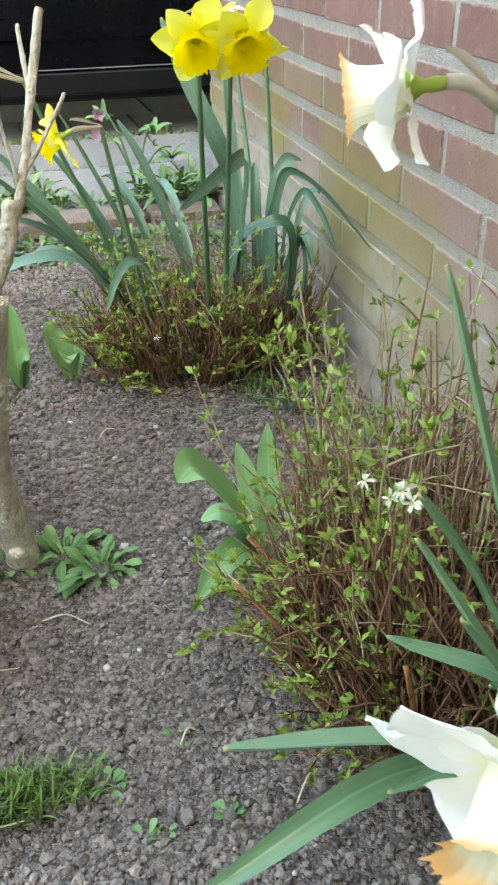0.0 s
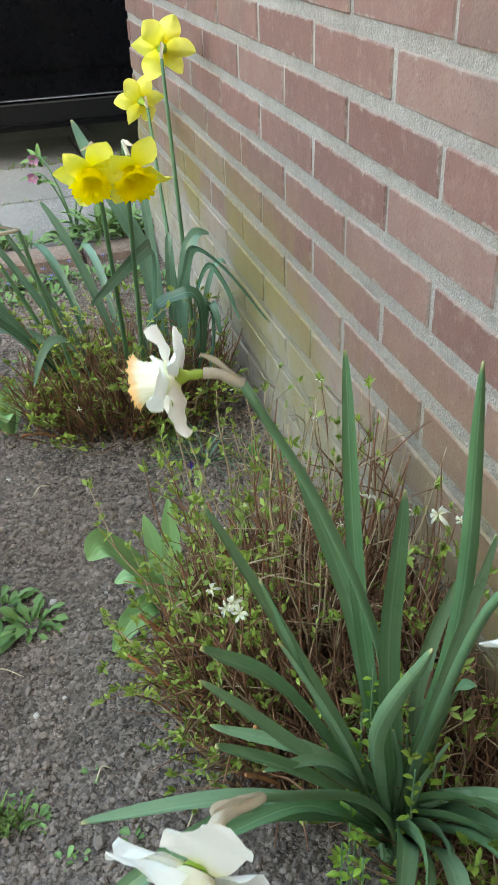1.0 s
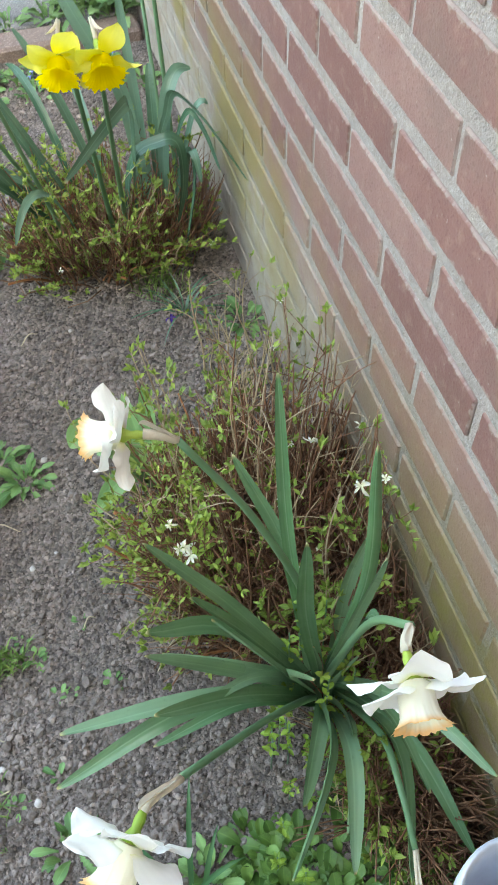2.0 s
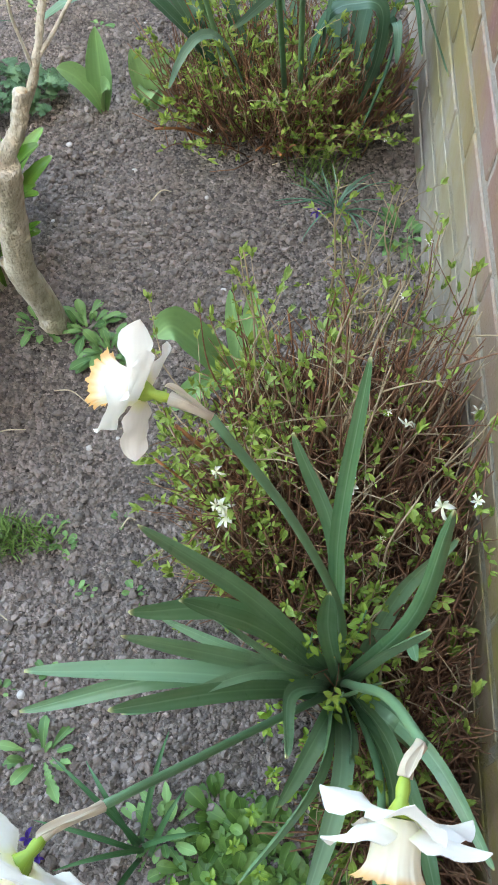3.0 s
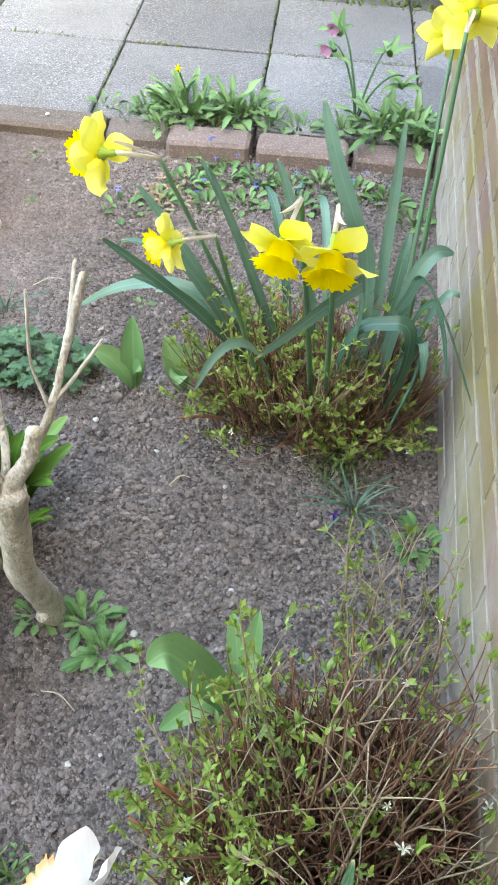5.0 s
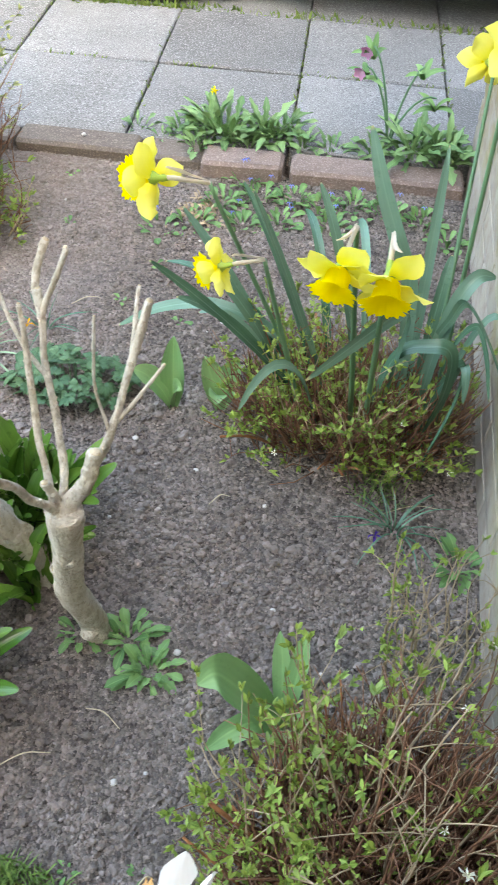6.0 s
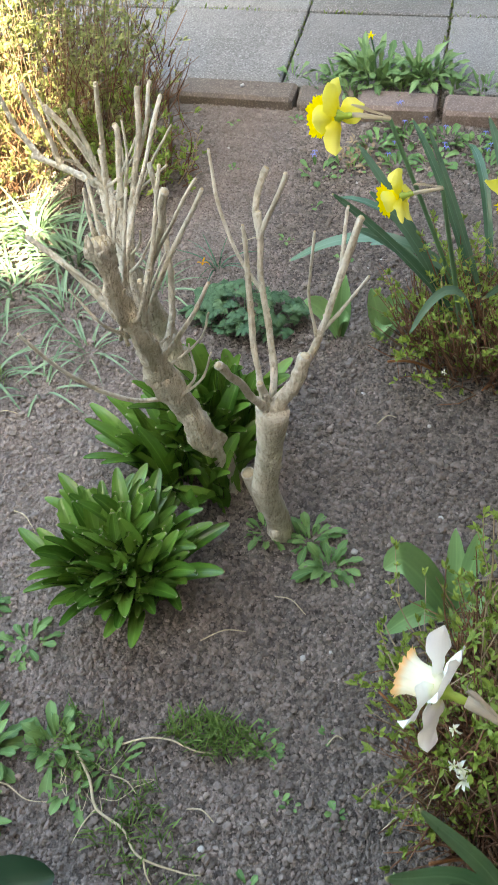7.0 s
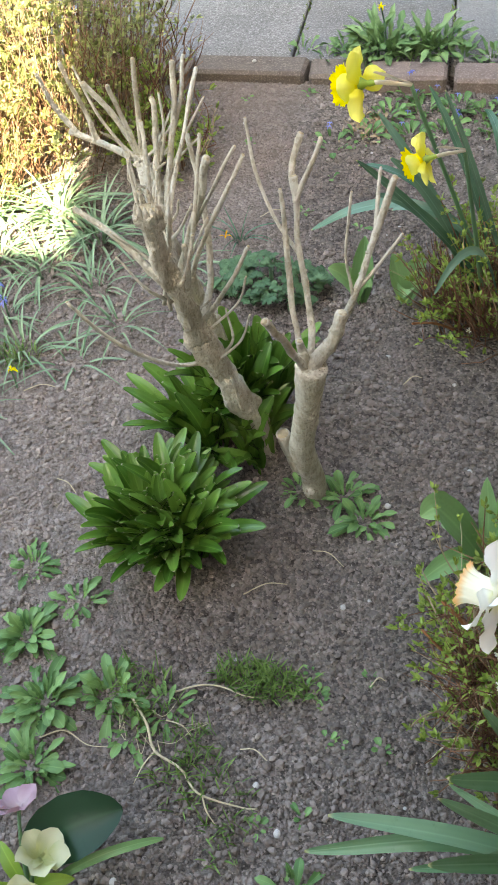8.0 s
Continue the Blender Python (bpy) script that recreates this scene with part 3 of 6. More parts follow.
def build_crumbs():
    """Loose crumbs of dry earth on the bed: many small knobbly lumps in one mesh."""
    rs = np.random.RandomState(5)
    p = (1 + 5 ** 0.5) / 2
    ico = np.array([(-1, p, 0), (1, p, 0), (-1, -p, 0), (1, -p, 0), (0, -1, p), (0, 1, p), (0, -1, -p), (0, 1, -p), (p, 0, -1), (p, 0, 1), (-p, 0, -1), (-p, 0, 1)]) / 1.9
    tri = np.array([(0, 11, 5), (0, 5, 1), (0, 1, 7), (0, 7, 10), (0, 10, 11), (1, 5, 9), (5, 11, 4), (11, 10, 2), (10, 7, 6), (7, 1, 8),
                    (3, 9, 4), (3, 4, 2), (3, 2, 6), (3, 6, 8), (3, 8, 9), (4, 9, 5), (2, 4, 11), (6, 2, 10), (8, 6, 7), (9, 8, 1)])
    n = 155000
    x = rs.uniform(-1.0, 0.5, n * 3)
    y = rs.uniform(0.18, 2.33, n * 3)
    patch = grid_noise(x, y, 0.16, 11) + 0.6 * grid_noise(x, y, 0.05, 12)
    keep = rs.uniform(-1.1, 1.0, n * 3) < patch * 1.3 + 0.45 - 0.6 * np.clip((y - 1.2) / 1.0, 0, 1)
    x, y = x[keep][:n], y[keep][:n]
    n = len(x)
    size = 0.0012 + 0.0030 * rs.uniform(0, 1, n) ** 2.0 + 0.0038 * rs.uniform(0.3, 1.1, n) * (rs.uniform(0, 1, n) > 0.955)
    z = ground_z(x, y) + size * rs.uniform(-0.1, 0.7, n)
    q = rs.normal(size=(n, 4))
    q /= np.linalg.norm(q, axis=1)[:, None]
    w, a, b, c = q.T
    R = np.stack([1 - 2 * (b * b + c * c), 2 * (a * b - c * w), 2 * (a * c + b * w), 2 * (a * b + c * w), 1 - 2 * (a * a + c * c), 2 * (b * c - a * w),
                  2 * (a * c - b * w), 2 * (b * c + a * w), 1 - 2 * (a * a + b * b)], 1).reshape(n, 3, 3)
    octa = np.array([(1, 0, 0), (-1, 0, 0), (0, 1, 0), (0, -1, 0), (0, 0, 1), (0, 0, -1)], float)
    otri = np.array([(0, 2, 4), (2, 1, 4), (1, 3, 4), (3, 0, 4), (2, 0, 5), (1, 2, 5), (3, 1, 5), (0, 3, 5)])
    places = np.stack([x, y, z], 1)
    verts, index, start = [], [], 0
    for pick, shape, tris in ((size > 0.0036, ico, tri), (size <= 0.0036, octa, otri)):
        k, m = int(pick.sum()), len(shape)
        loc = shape[None] * rs.uniform(0.65, 1.2, (k, m, 1)) * rs.uniform(0.75, 1.2, (k, 1, 3))
        co = np.einsum("nij,nkj->nki", R[pick], loc) * size[pick][:, None, None] * np.array([1, 1, 0.8]) + places[pick][:, None]
        verts.append(co.reshape(-1, 3))
        index.append((tris[None] + (start + np.arange(k) * m)[:, None, None]).reshape(-1))
        start += k * m
    co, idx = np.concatenate(verts), np.concatenate(index)
    me = bpy.data.meshes.new("soil_crumbs")
    me.vertices.add(len(co))
    me.vertices.foreach_set("co", co.ravel())
    me.loops.add(len(idx))
    me.loops.foreach_set("vertex_index", idx.astype(np.int32))
    me.polygons.add(len(idx) // 3)
    me.polygons.foreach_set("loop_start", np.arange(0, len(idx), 3, dtype=np.int32))
    me.update(calc_edges=True)
    me.shade_flat()
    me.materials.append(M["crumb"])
    return tagged(new("soil_crumbs", me), "loose dry crumbs and clods of grey soil", "soil", kind="stuff")


WALL_X, WALL_END, COURSE, PITCH = 0.5, 2.42, 0.064, 0.22


def build_walls():
    v, f = box(WALL_X + 0.0024, WALL_X + 0.22, -3.0, WALL_END - 0.003, -0.1, 3.0)
    wall = tagged(new("wall_east", mesh_of("wall_core", v, f, M["mortar"], smooth=False)), "red brick house wall with thick pale mortar, algae low down", "wall", kind="structure")
    v, f = box(WALL_X + 0.224, 4.5, WALL_END - 0.24, WALL_END - 0.003, -0.1, 3.0)
    tagged(new("wall_north", mesh_of("wall_north", v, f, M["mortar"], smooth=False)), "end wall of the brick house", "wall", kind="structure")
    # unseen tall blocker, added to keep direct sun off the bed
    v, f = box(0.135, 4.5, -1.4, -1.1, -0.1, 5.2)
    tagged(new("wall_shade", mesh_of("wall_shade", v, f, M["plaster"], smooth=False)), "unseen plain wall added to shade the flower bed", "wall", kind="structure")
    # unseen low blocker, added; its height sets where the sun patch starts
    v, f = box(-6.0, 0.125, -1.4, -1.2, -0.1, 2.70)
    tagged(new("wall_shade_low", mesh_of("wall_shade_low", v, f, M["plaster"], smooth=False)), "unseen plain low wall added to cut off the sun patch", "wall", kind="structure")
    # unseen raised blocker with its post, added to end the sun patch before the slabs
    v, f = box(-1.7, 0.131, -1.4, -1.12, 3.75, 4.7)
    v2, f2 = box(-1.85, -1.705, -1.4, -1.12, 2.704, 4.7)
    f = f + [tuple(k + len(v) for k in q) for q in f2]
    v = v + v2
    tagged(new("wall_shade_high", mesh_of("wall_shade_high", v, f, M["plaster"], smooth=False)), "unseen raised wall on a post, added to shade the slabs", "wall", kind="structure")
    # unseen slab, added on top of the house to cast shadow
    v, f = box(WALL_X - 0.05, 4.6, -1.09, WALL_END + 0.08, 3.0, 3.12)
    tagged(new("roof", mesh_of("roof", v, f, M["roofing"], smooth=False)), "unseen flat felt roof added on the brick house for its shadow", "roof", kind="structure")
    return wall


def build_wall_bricks(wall):
    rng = random.Random(3)
    protos = []
    for k in range(7):
        bm = soft_box(0.03, PITCH - 0.0095, COURSE - 0.0155, 0.0020, 0.0007, rng)
        protos.append(bm_mesh("brick", bm, M["brick"]))
    half = bm_mesh("brick", soft_box(0.03, PITCH / 2 - 0.0095, COURSE - 0.0155, 0.0020, 0.0007, rng), M["brick"])
    rest = []
    for i in range(0, 48):
        z = -0.0735 + COURSE * (i + 0.5)
        y0 = 0.85 if i % 2 else 0.96
        for k in range(-18, 8):
            a, b = y0 + PITCH * k, min(y0 + PITCH * (k + 1), WALL_END + 0.006)
            if b - a < 0.03 or a < -2.95:
                continue
            x = WALL_X + 0.0150 + rng.uniform(-0.0008, 0.0008) + (0.0012 if z < 0.17 else 0.0006 if z < 0.24 else 0.0)
            m = pose(x, (a + b) / 2 + rng.uniform(-0.0015, 0.0015), z + rng.uniform(-0.0012, 0.0012), rng.uniform(-0.5, 0.5), 0, rng.uniform(-0.14, 0.14))
            if b - a < 0.2:
                m = m @ Matrix.Diagonal((1, (b - a - 0.0095) / (PITCH / 2 - 0.0095), 1, 1))
            me = half if b - a < 0.2 else rng.choice(protos)
            if z < 1.06 and a > -0.35:
                part("brick", me, wall, m)
            else:
                rest.append((me, m))
    v, f = [], []
    for me, m in rest:
        s = len(v)
        v.extend(m @ q.co for q in me.vertices)
        f.extend(tuple(s + q for q in p.vertices) for p in me.polygons)
    part("brickwork", mesh_of("brickwork", v, f, M["brick"], smooth=False), wall, kind="stuff")


PAVE = pose(0.043, 2.786, 0.0, 0, 0, 2.8)


def build_pavement():
    v, f = box(-3.2, 3.4, -0.45, 3.2, -0.3, -0.012)
    pave = new("pavement", mesh_of("joint_bed", v, f, M["soil"], smooth=False))
    pave.matrix_basis = PAVE
    tagged(pave, "worn grey concrete slab paving with mossy joints", "pavement", kind="structure")
    rng = random.Random(8)
    cols = {}
    for row, (y0, y1) in enumerate(((-0.445, 0.0), (0.0, 0.41), (0.41, 0.82), (0.82, 1.23), (1.23, 1.64), (1.64, 2.05), (2.05, 2.46), (2.46, 2.87), (2.87, 3.2))):
        for col in range(-8, 8):
            x0 = 0.404 * col + (0.0 if row < 2 else 0.1 * (row % 2))
            key = round(y1 - y0, 2)
            if (key, col % 3) not in cols:
                cols[key, col % 3] = bm_mesh("slab", soft_box(0.399, y1 - y0 - 0.006, 0.045, 0.004, 0.0015, rng), M["slab"])
            part("slab", cols[key, col % 3], pave, pose(x0 + 0.202, (y0 + y1) / 2, 0.006 + rng.uniform(-0.0025, 0.0025), rng.uniform(-0.3, 0.3), rng.uniform(-0.3, 0.3), rng.uniform(-0.2, 0.2)))
    return pave


def build_kerb():
    rng = random.Random(4)
    kerb = thing("kerb", (0, 2.3, 0), "row of worn brown edging bricks between soil and paving", "kerb", kind="structure")
    for x0, x1, y, z, turn in ((-1.55, -1.08, 2.215, 0.032, 1.0), (-1.07, -0.60, 2.228, 0.034, 1.6), (-0.59, -0.29, 2.243, 0.033, 1.0), (-0.285, -0.135, 2.250, 0.028, 3.0),
                               (-0.13, 0.062, 2.232, 0.040, 1.5), (0.082, 0.292, 2.238, 0.036, 1.8), (0.304, 0.490, 2.250, 0.034, 3.0)):
        me = bm_mesh("brick", soft_box(x1 - x0, 0.088, 0.10, 0.008, 0.004, rng), M["kerb" if x0 < -0.2 else "kerb_red"])
        part("brick", me, kerb, pose((x0 + x1) / 2, y + 0.044 - 2.3, z - 0.05, 0, rng.uniform(-1, 1), turn))


def build_car():
    """Side of a black estate car parked beyond the paving, along x."""
    rng = random.Random(2)
    car = thing("car", (0.815, 4.055, 0.028), "parked black car with bright trim lines along its sill", "car")
    # body: lower side with wheel arches, drawn as an outline and given depth
    L0, L1, yf = -2.2, 2.35, -0.85
    wheels = (-1.32, 1.38)
    out = [(L0, 0.24)]
    for wx in wheels:
        out.append((wx - 0.36, 0.14))
        for k in range(13):
            a = math.pi * (1 - k / 12)
            out.append((wx + 0.345 * math.cos(a), 0.29 + 0.345 * math.sin(a)))
        out.append((wx + 0.36, 0.14))
    out += [(L1, 0.24), (L1 + 0.06, 0.5), (L1, 0.82), (1.5, 0.92), (0.75, 1.38), (-1.3, 1.42), (-2.05, 0.98), (L0 - 0.05, 0.6)]
    bm = bmesh.new()
    sections = ((yf + 0.035, 0.97), (yf, 1.0), (-yf, 1.0), (-yf - 0.035, 0.97))
    loops = []
    for y, k in sections:
        loops.append([bm.verts.new((x, y * (1 - max(0, z - 0.75) * 0.28), 0.6 + (z - 0.6) * k)) for x, z in out])
    n = len(out)
    for a, b in zip(loops, loops[1:]):
        for j in range(n):
            bm.faces.new((a[j], a[(j + 1) % n], b[(j + 1) % n], b[j]))
    bm.faces.new(loops[0][::-1])
    bm.faces.new(loops[-1])
    bmesh.ops.recalc_face_normals(bm, faces=bm.faces)
    part("body", bm_mesh("body", bm, M["paint"], False), car)
    for name, z, h, x0, x1, mat, d in (("trim_strip", 0.335, 0.005, -0.9, 0.95, "trim", 0.010), ("sill", 0.165, 0.09, -0.92, 0.98, "plastic", 0.02), ("trim_strip", 0.218, 0.004, -0.75, 0.9, "trim", 0.018)):
        me = bm_mesh(name, soft_box(x1 - x0, d * 2, h, min(h, d) * 0.3, 0, rng), M[mat])
        part(name, me, car, pose((x0 + x1) / 2, yf + 0.036, z))
    for x0, x1 in ((-1.0, -0.02), (0.0, 0.98)):
        me = bm_mesh("door", soft_box(x1 - x0 - 0.008, 0.02, 0.52, 0.006, 0, rng), M["paint"])
        d = part("door", me, car, pose((x0 + x1) / 2, yf - 0.002 + 0.035, 0.565))
        part("handle", bm_mesh("handle", soft_box(0.16, 0.03, 0.03, 0.008, 0, rng), M["paint"]), d, pose(0.28, -0.022, 0.16))
        part("window", bm_mesh("window", soft_box(x1 - x0 - 0.12, 0.012, 0.34, 0.004, 0, rng), M["glass"]), d, pose(0, 0.075, 0.52, -14))
    for wx in wheels:
        w = None
        for side in (-1, 1):
            s = Shape()
            rings, uvs = [], []
            for r, y in ((0.20, -0.09), (0.27, -0.10), (0.305, -0.085), (0.315, -0.05), (0.315, 0.05), (0.305, 0.085), (0.27, 0.10), (0.20, 0.09)):
                rings.append([V(r * math.cos(a * math.pi / 20), y, r * math.sin(a * math.pi / 20)) for a in range(40)])
                uvs.append([(a / 40, y) for a in range(40)])
            s.rings(rings, uvs, False, False)
            k = len(rings) - 1
            s.f += [(k * 40 + j, k * 40 + (j + 1) % 40, (j + 1) % 40, j) for j in range(40)]
            w = part("wheel", s.mesh("wheel", M["rubber"]), car, pose(wx, side * 0.76, 0.295), "black rubber tyre on an alloy rim")
            rim = Shape()
            tube(rim, [V(0, side * 0.075, 0), V(0, side * 0.03, 0)], [0.055, 0.055], 16)
            for a in range(5):
                q = 2 * math.pi * a / 5
                e = V(math.cos(q), 0, math.sin(q))
                tube(rim, [e * 0.03 + V(0, side * 0.065, 0), e * 0.205 + V(0, side * 0.05, 0)], [0.03, 0.022], 8)
            part("rim", rim.mesh("rim", M["alloy"]), w)
    return car


build_ground()
build_crumbs()
WALL = build_walls()
build_pavement()
build_kerb()
build_car()


# ---- daffodils ----
def petal_mesh(name, length, width, cup, material, rng):
    s = Shape()
    path = bez(V(0, 0, 0), V(length * 0.3, 0, cup * 0.2), V(length * 0.7, length * rng.uniform(-0.06, 0.06), cup), V(length, length * rng.uniform(-0.12, 0.12), cup * rng.uniform(-0.2, 1.3)), 15)
    blade(s, path, width, PETAL, UP, rng.uniform(0.0, 0.4), 0.0005, rng.uniform(-0.6, 0.6), rng.uniform(0.10, 0.20), rng.uniform(0, 6), 9)
    return s.mesh(name, M[material])


def trumpet_mesh(length, r0, r1, frill, material, rng):
    """A trumpet with a frilled, folded rim; thin, with an inside."""
    s = Shape()
    k = 120
    steps = [(0, r0 * 0.7), (0.1, r0 * 0.96), (0.3, r0 * 1.05), (0.5, r0 * 1.08), (0.68, r0 + (r1 - r0) * 0.25), (0.82, r0 + (r1 - r0) * 0.5), (0.92, r0 + (r1 - r0) * 0.78), (1.0, r1 * 1.03)]
    waves = [(n, rng.uniform(0.5, 1), rng.uniform(0, 6)) for n in (5, 9, 17, 29)]
    rings, uvs = [], []
    def ring(t, r, inner):
        pts = []
        for j in range(k):
            a = 2 * math.pi * j / k
            w = sum(amp * math.sin(n * a + ph) for n, amp, ph in waves) / 2.4
            g = frill * t ** 4
            q = r * (1 + g * w) - inner
            pts.append(V(q * math.cos(a), q * math.sin(a), length * t * (1 - 0.10 * t ** 4) + g * r1 * (0.16 * math.sin(17 * a + waves[2][2]) + 0.08 * math.sin(29 * a + waves[3][2])) - (inner * 0.5 if t == 1 else 0)))
        rings.append(pts)
        uvs.append([(j / k * 3, t) for j in range(k)])
    for t, r in steps:
        ring(t, r, 0)
    for t, r in reversed(steps):
        ring(t, r, 0.0007)
    s.rings(rings, uvs, False, True)
    return s.mesh("flower", M[material])


def make_flower(clump, base, head, facing_to, size, style, seed, bend=0.05, spathe_turn=0.0, roll=0.0, knee=None, via=None):
    """One daffodil: stem, trumpet with six petals, green tube and papery sheath, all given in world places."""
    rng = random.Random(seed)
    o = clump.location
    d = facing_to.normalized()
    petals, cup = {"yellow": ("yellow", "yellow_cup"), "white": ("white", "orange_cup")}[style]
    length = size * (0.37 if style == "yellow" else 0.42)
    fl = part("flower", trumpet_mesh(length, size * 0.15, size * (0.29 if style == "yellow" else 0.24), 0.17, cup, rng), clump, facing(head - o, d, roll),
              "deep yellow trumpet with paler yellow petals" if style == "yellow" else "cream trumpet with frilled orange rim and white petals")
    for k in range(6):
        me = petal_mesh("petal", size * rng.uniform(0.48, 0.54), size * (rng.uniform(0.35, 0.43) if style == "yellow" else rng.uniform(0.43, 0.53)), size * rng.uniform(-0.08, 0.12), petals, rng)
        part("petal", me, fl, Matrix.Rotation(k * math.pi / 3 + rng.uniform(-0.1, 0.1), 4, "Z") @ pose(size * 0.07, 0, -0.0022 if k % 2 else 0.0022, rng.uniform(-9, 9), rng.uniform(0, 14) if k % 2 else rng.uniform(-16, -2), 0))
    back = size * 0.27
    s = Shape()
    tube(s, [V(0, 0, -0.0008), V(0, 0, -back * 0.45), V(0, 0, -back * 0.7), V(0, 0, -back)], [size * 0.10, size * 0.042, size * 0.05, size * 0.034], 10)
    part("tube", s.mesh("tube", M["ovary"]), fl, label="yellow-green flower tube")
    neck = knee or head - d * (back + bend * 0.9) - UP * 0.006
    start = head - d * back * 0.95
    s = Shape()
    side = d.cross(UP).normalized()
    tip = start + d * size * 0.03 + UP * size * 0.13 + side * spathe_turn
    path = bez(neck, neck + (start - neck) * 0.6 + UP * 0.004, start + UP * 0.012, tip, 9)
    blade(s, [p - o + UP * 0.003 for p in path], size * 0.075, OVATE, UP, 0.9, 0.0005, 0.9, 0.25)
    tube(s, [p - o for p in bez(neck, neck + (start - neck) * 0.4, start - d * 0.012, start, 6)], [0.0030, 0.0030, 0.0034, 0.0034], 8, 0.6, rng)
    part("sheath", s.mesh("sheath", M["spathe"]), clump, label="papery pale brown sheath")
    s = Shape()
    way = (neck - base).normalized()
    path = bez(base, base + (neck - base) * 0.35 + UP * 0.03, neck - way * 0.07 - UP * 0.004, neck, 16)
    if via:
        path = spline([base, *via, neck], 6)
    tube(s, [p - o for p in path], [0.0042, 0.0040, 0.0034, 0.0029], 8, 0.05, rng)
    part("stem", s.mesh("stem", M["stem"]), clump)


def add_leaf(clump, base, tip, rise, width, out=0.35, hint=None, fold=0.22, twist=0.0, mat="daffodil", profile=STRAP, n=12, wave=0.0, name="leaf", via=None):
    s, o = Shape(), clump.location
    path = leaf_path(base, tip, rise, out, n) if via is None else spline([base, *via, tip], 6)
    d = tip - base
    blade(s, [p - o for p in path], width * (0.82 if mat.startswith('daffodil') else 1.0), profile, hint or (UP * 0.9 + V(0.0, -0.5, 0) - V(d.x, d.y, 0).normalized() * 0.5), fold, 0.0012, twist, wave, base.x * 40)
    return part(name, s.mesh(name, M[mat]), clump)


def build_far_daffodils():
    rng = random.Random(21)
    c = thing("daffodil_clump", (0.32, 1.43, 0), "clump of yellow trumpet daffodils with blue-green strap leaves", "daffodil")
    b = lambda dx=0.0, dy=0.0: on_ground(0.32 + dx, 1.43 + dy, 0.01)
    make_flower(c, b(-0.03, -0.01), V(0.237, 1.138, 0.528), V(-0.20, -1, -0.58), 0.082, "yellow", 1, 0.04, 0.012, 0.06)
    make_flower(c, b(-0.01, -0.02), V(0.286, 1.130, 0.528), V(0.0, -1, -0.56), 0.086, "yellow", 2, 0.04, -0.01, -0.08)
    make_flower(c, b(0.10, 0.03), V(0.428, 1.610, 0.596), V(0.25, 1, 0.12), 0.096, "yellow", 3, 0.015)
    make_flower(c, b(0.09, 0.06), V(0.428, 1.880, 0.465), V(-0.15, 1, 0.05), 0.092, "yellow", 4, 0.015)
    make_flower(c, b(-0.11, 0.0), V(0.086, 1.287, 0.408), V(-0.85, 0.1, -0.42), 0.074, "yellow", 5, 0.06, 0.0, 0.5, V(0.140, 1.305, 0.415))
    make_flower(c, b(-0.10, 0.05), V(-0.020, 1.376, 0.468), V(-0.85, 0.30, -0.28), 0.096, "yellow", 6, 0.07, 0.0, 0.2, V(0.052, 1.392, 0.462))
    L = lambda base, tip, rise, wide, *a, **k: add_leaf(c, base, tip, rise, wide, *a, **k)
    L(b(0.04, 0.02), V(0.25, 1.477, 0.523), 0, 0.033, hint=V(-0.2, -1, 0.2), via=[V(0.352, 1.455, 0.17), V(0.338, 1.457, 0.304), V(0.313, 1.445, 0.371), V(0.28, 1.455, 0.445)])
    L(b(0.05, 0.05), V(0.366, 1.607, 0.446), 0.03, 0.022, 0.2)
    L(b(-0.02, 0.05), V(0.186, 1.590, 0.372), 0.05, 0.022, 0.3)
    L(b(-0.08, 0.02), V(-0.017, 1.334, 0.371), 0.01, 0.024, 0.35)
    L(b(-0.10, 0.04), V(-0.130, 1.524, 0.096), 0, 0.026, via=[V(0.16, 1.47, 0.15), V(0.06, 1.485, 0.195), V(-0.04, 1.505, 0.165)])
    L(b(0.0, -0.02), V(0.214, 1.182, 0.334), 0, 0.027, via=[V(0.335, 1.39, 0.22), V(0.333, 1.33, 0.345), V(0.310, 1.293, 0.362)])
    L(b(0.09, -0.02), V(0.4965, 1.254, 0.235), 0, 0.018, via=[V(0.39, 1.445, 0.18), V(0.405, 1.43, 0.27), V(0.418, 1.405, 0.318), V(0.452, 1.335, 0.300)])
    L(b(0.07, -0.02), V(0.396, 1.308, 0.079), 0, 0.021, via=[V(0.41, 1.42, 0.13), V(0.434, 1.398, 0.215), V(0.430, 1.355, 0.175)])
    L(b(-0.02, -0.02), V(0.395, 1.360, 0.100), 0, 0.031, via=[V(0.33, 1.395, 0.205), V(0.382, 1.390, 0.246), V(0.412, 1.388, 0.236), V(0.413, 1.372, 0.175)])
    L(b(0.07, 0.0), V(0.461, 1.488, 0.312), 0, 0.029, via=[V(0.392, 1.435, 0.17), V(0.408, 1.450, 0.275), V(0.432, 1.470, 0.318)])
    L(b(0.10, 0.0), V(0.470, 1.330, 0.210), 0, 0.013, via=[V(0.415, 1.43, 0.19), V(0.435, 1.40, 0.285), V(0.455, 1.365, 0.265)])
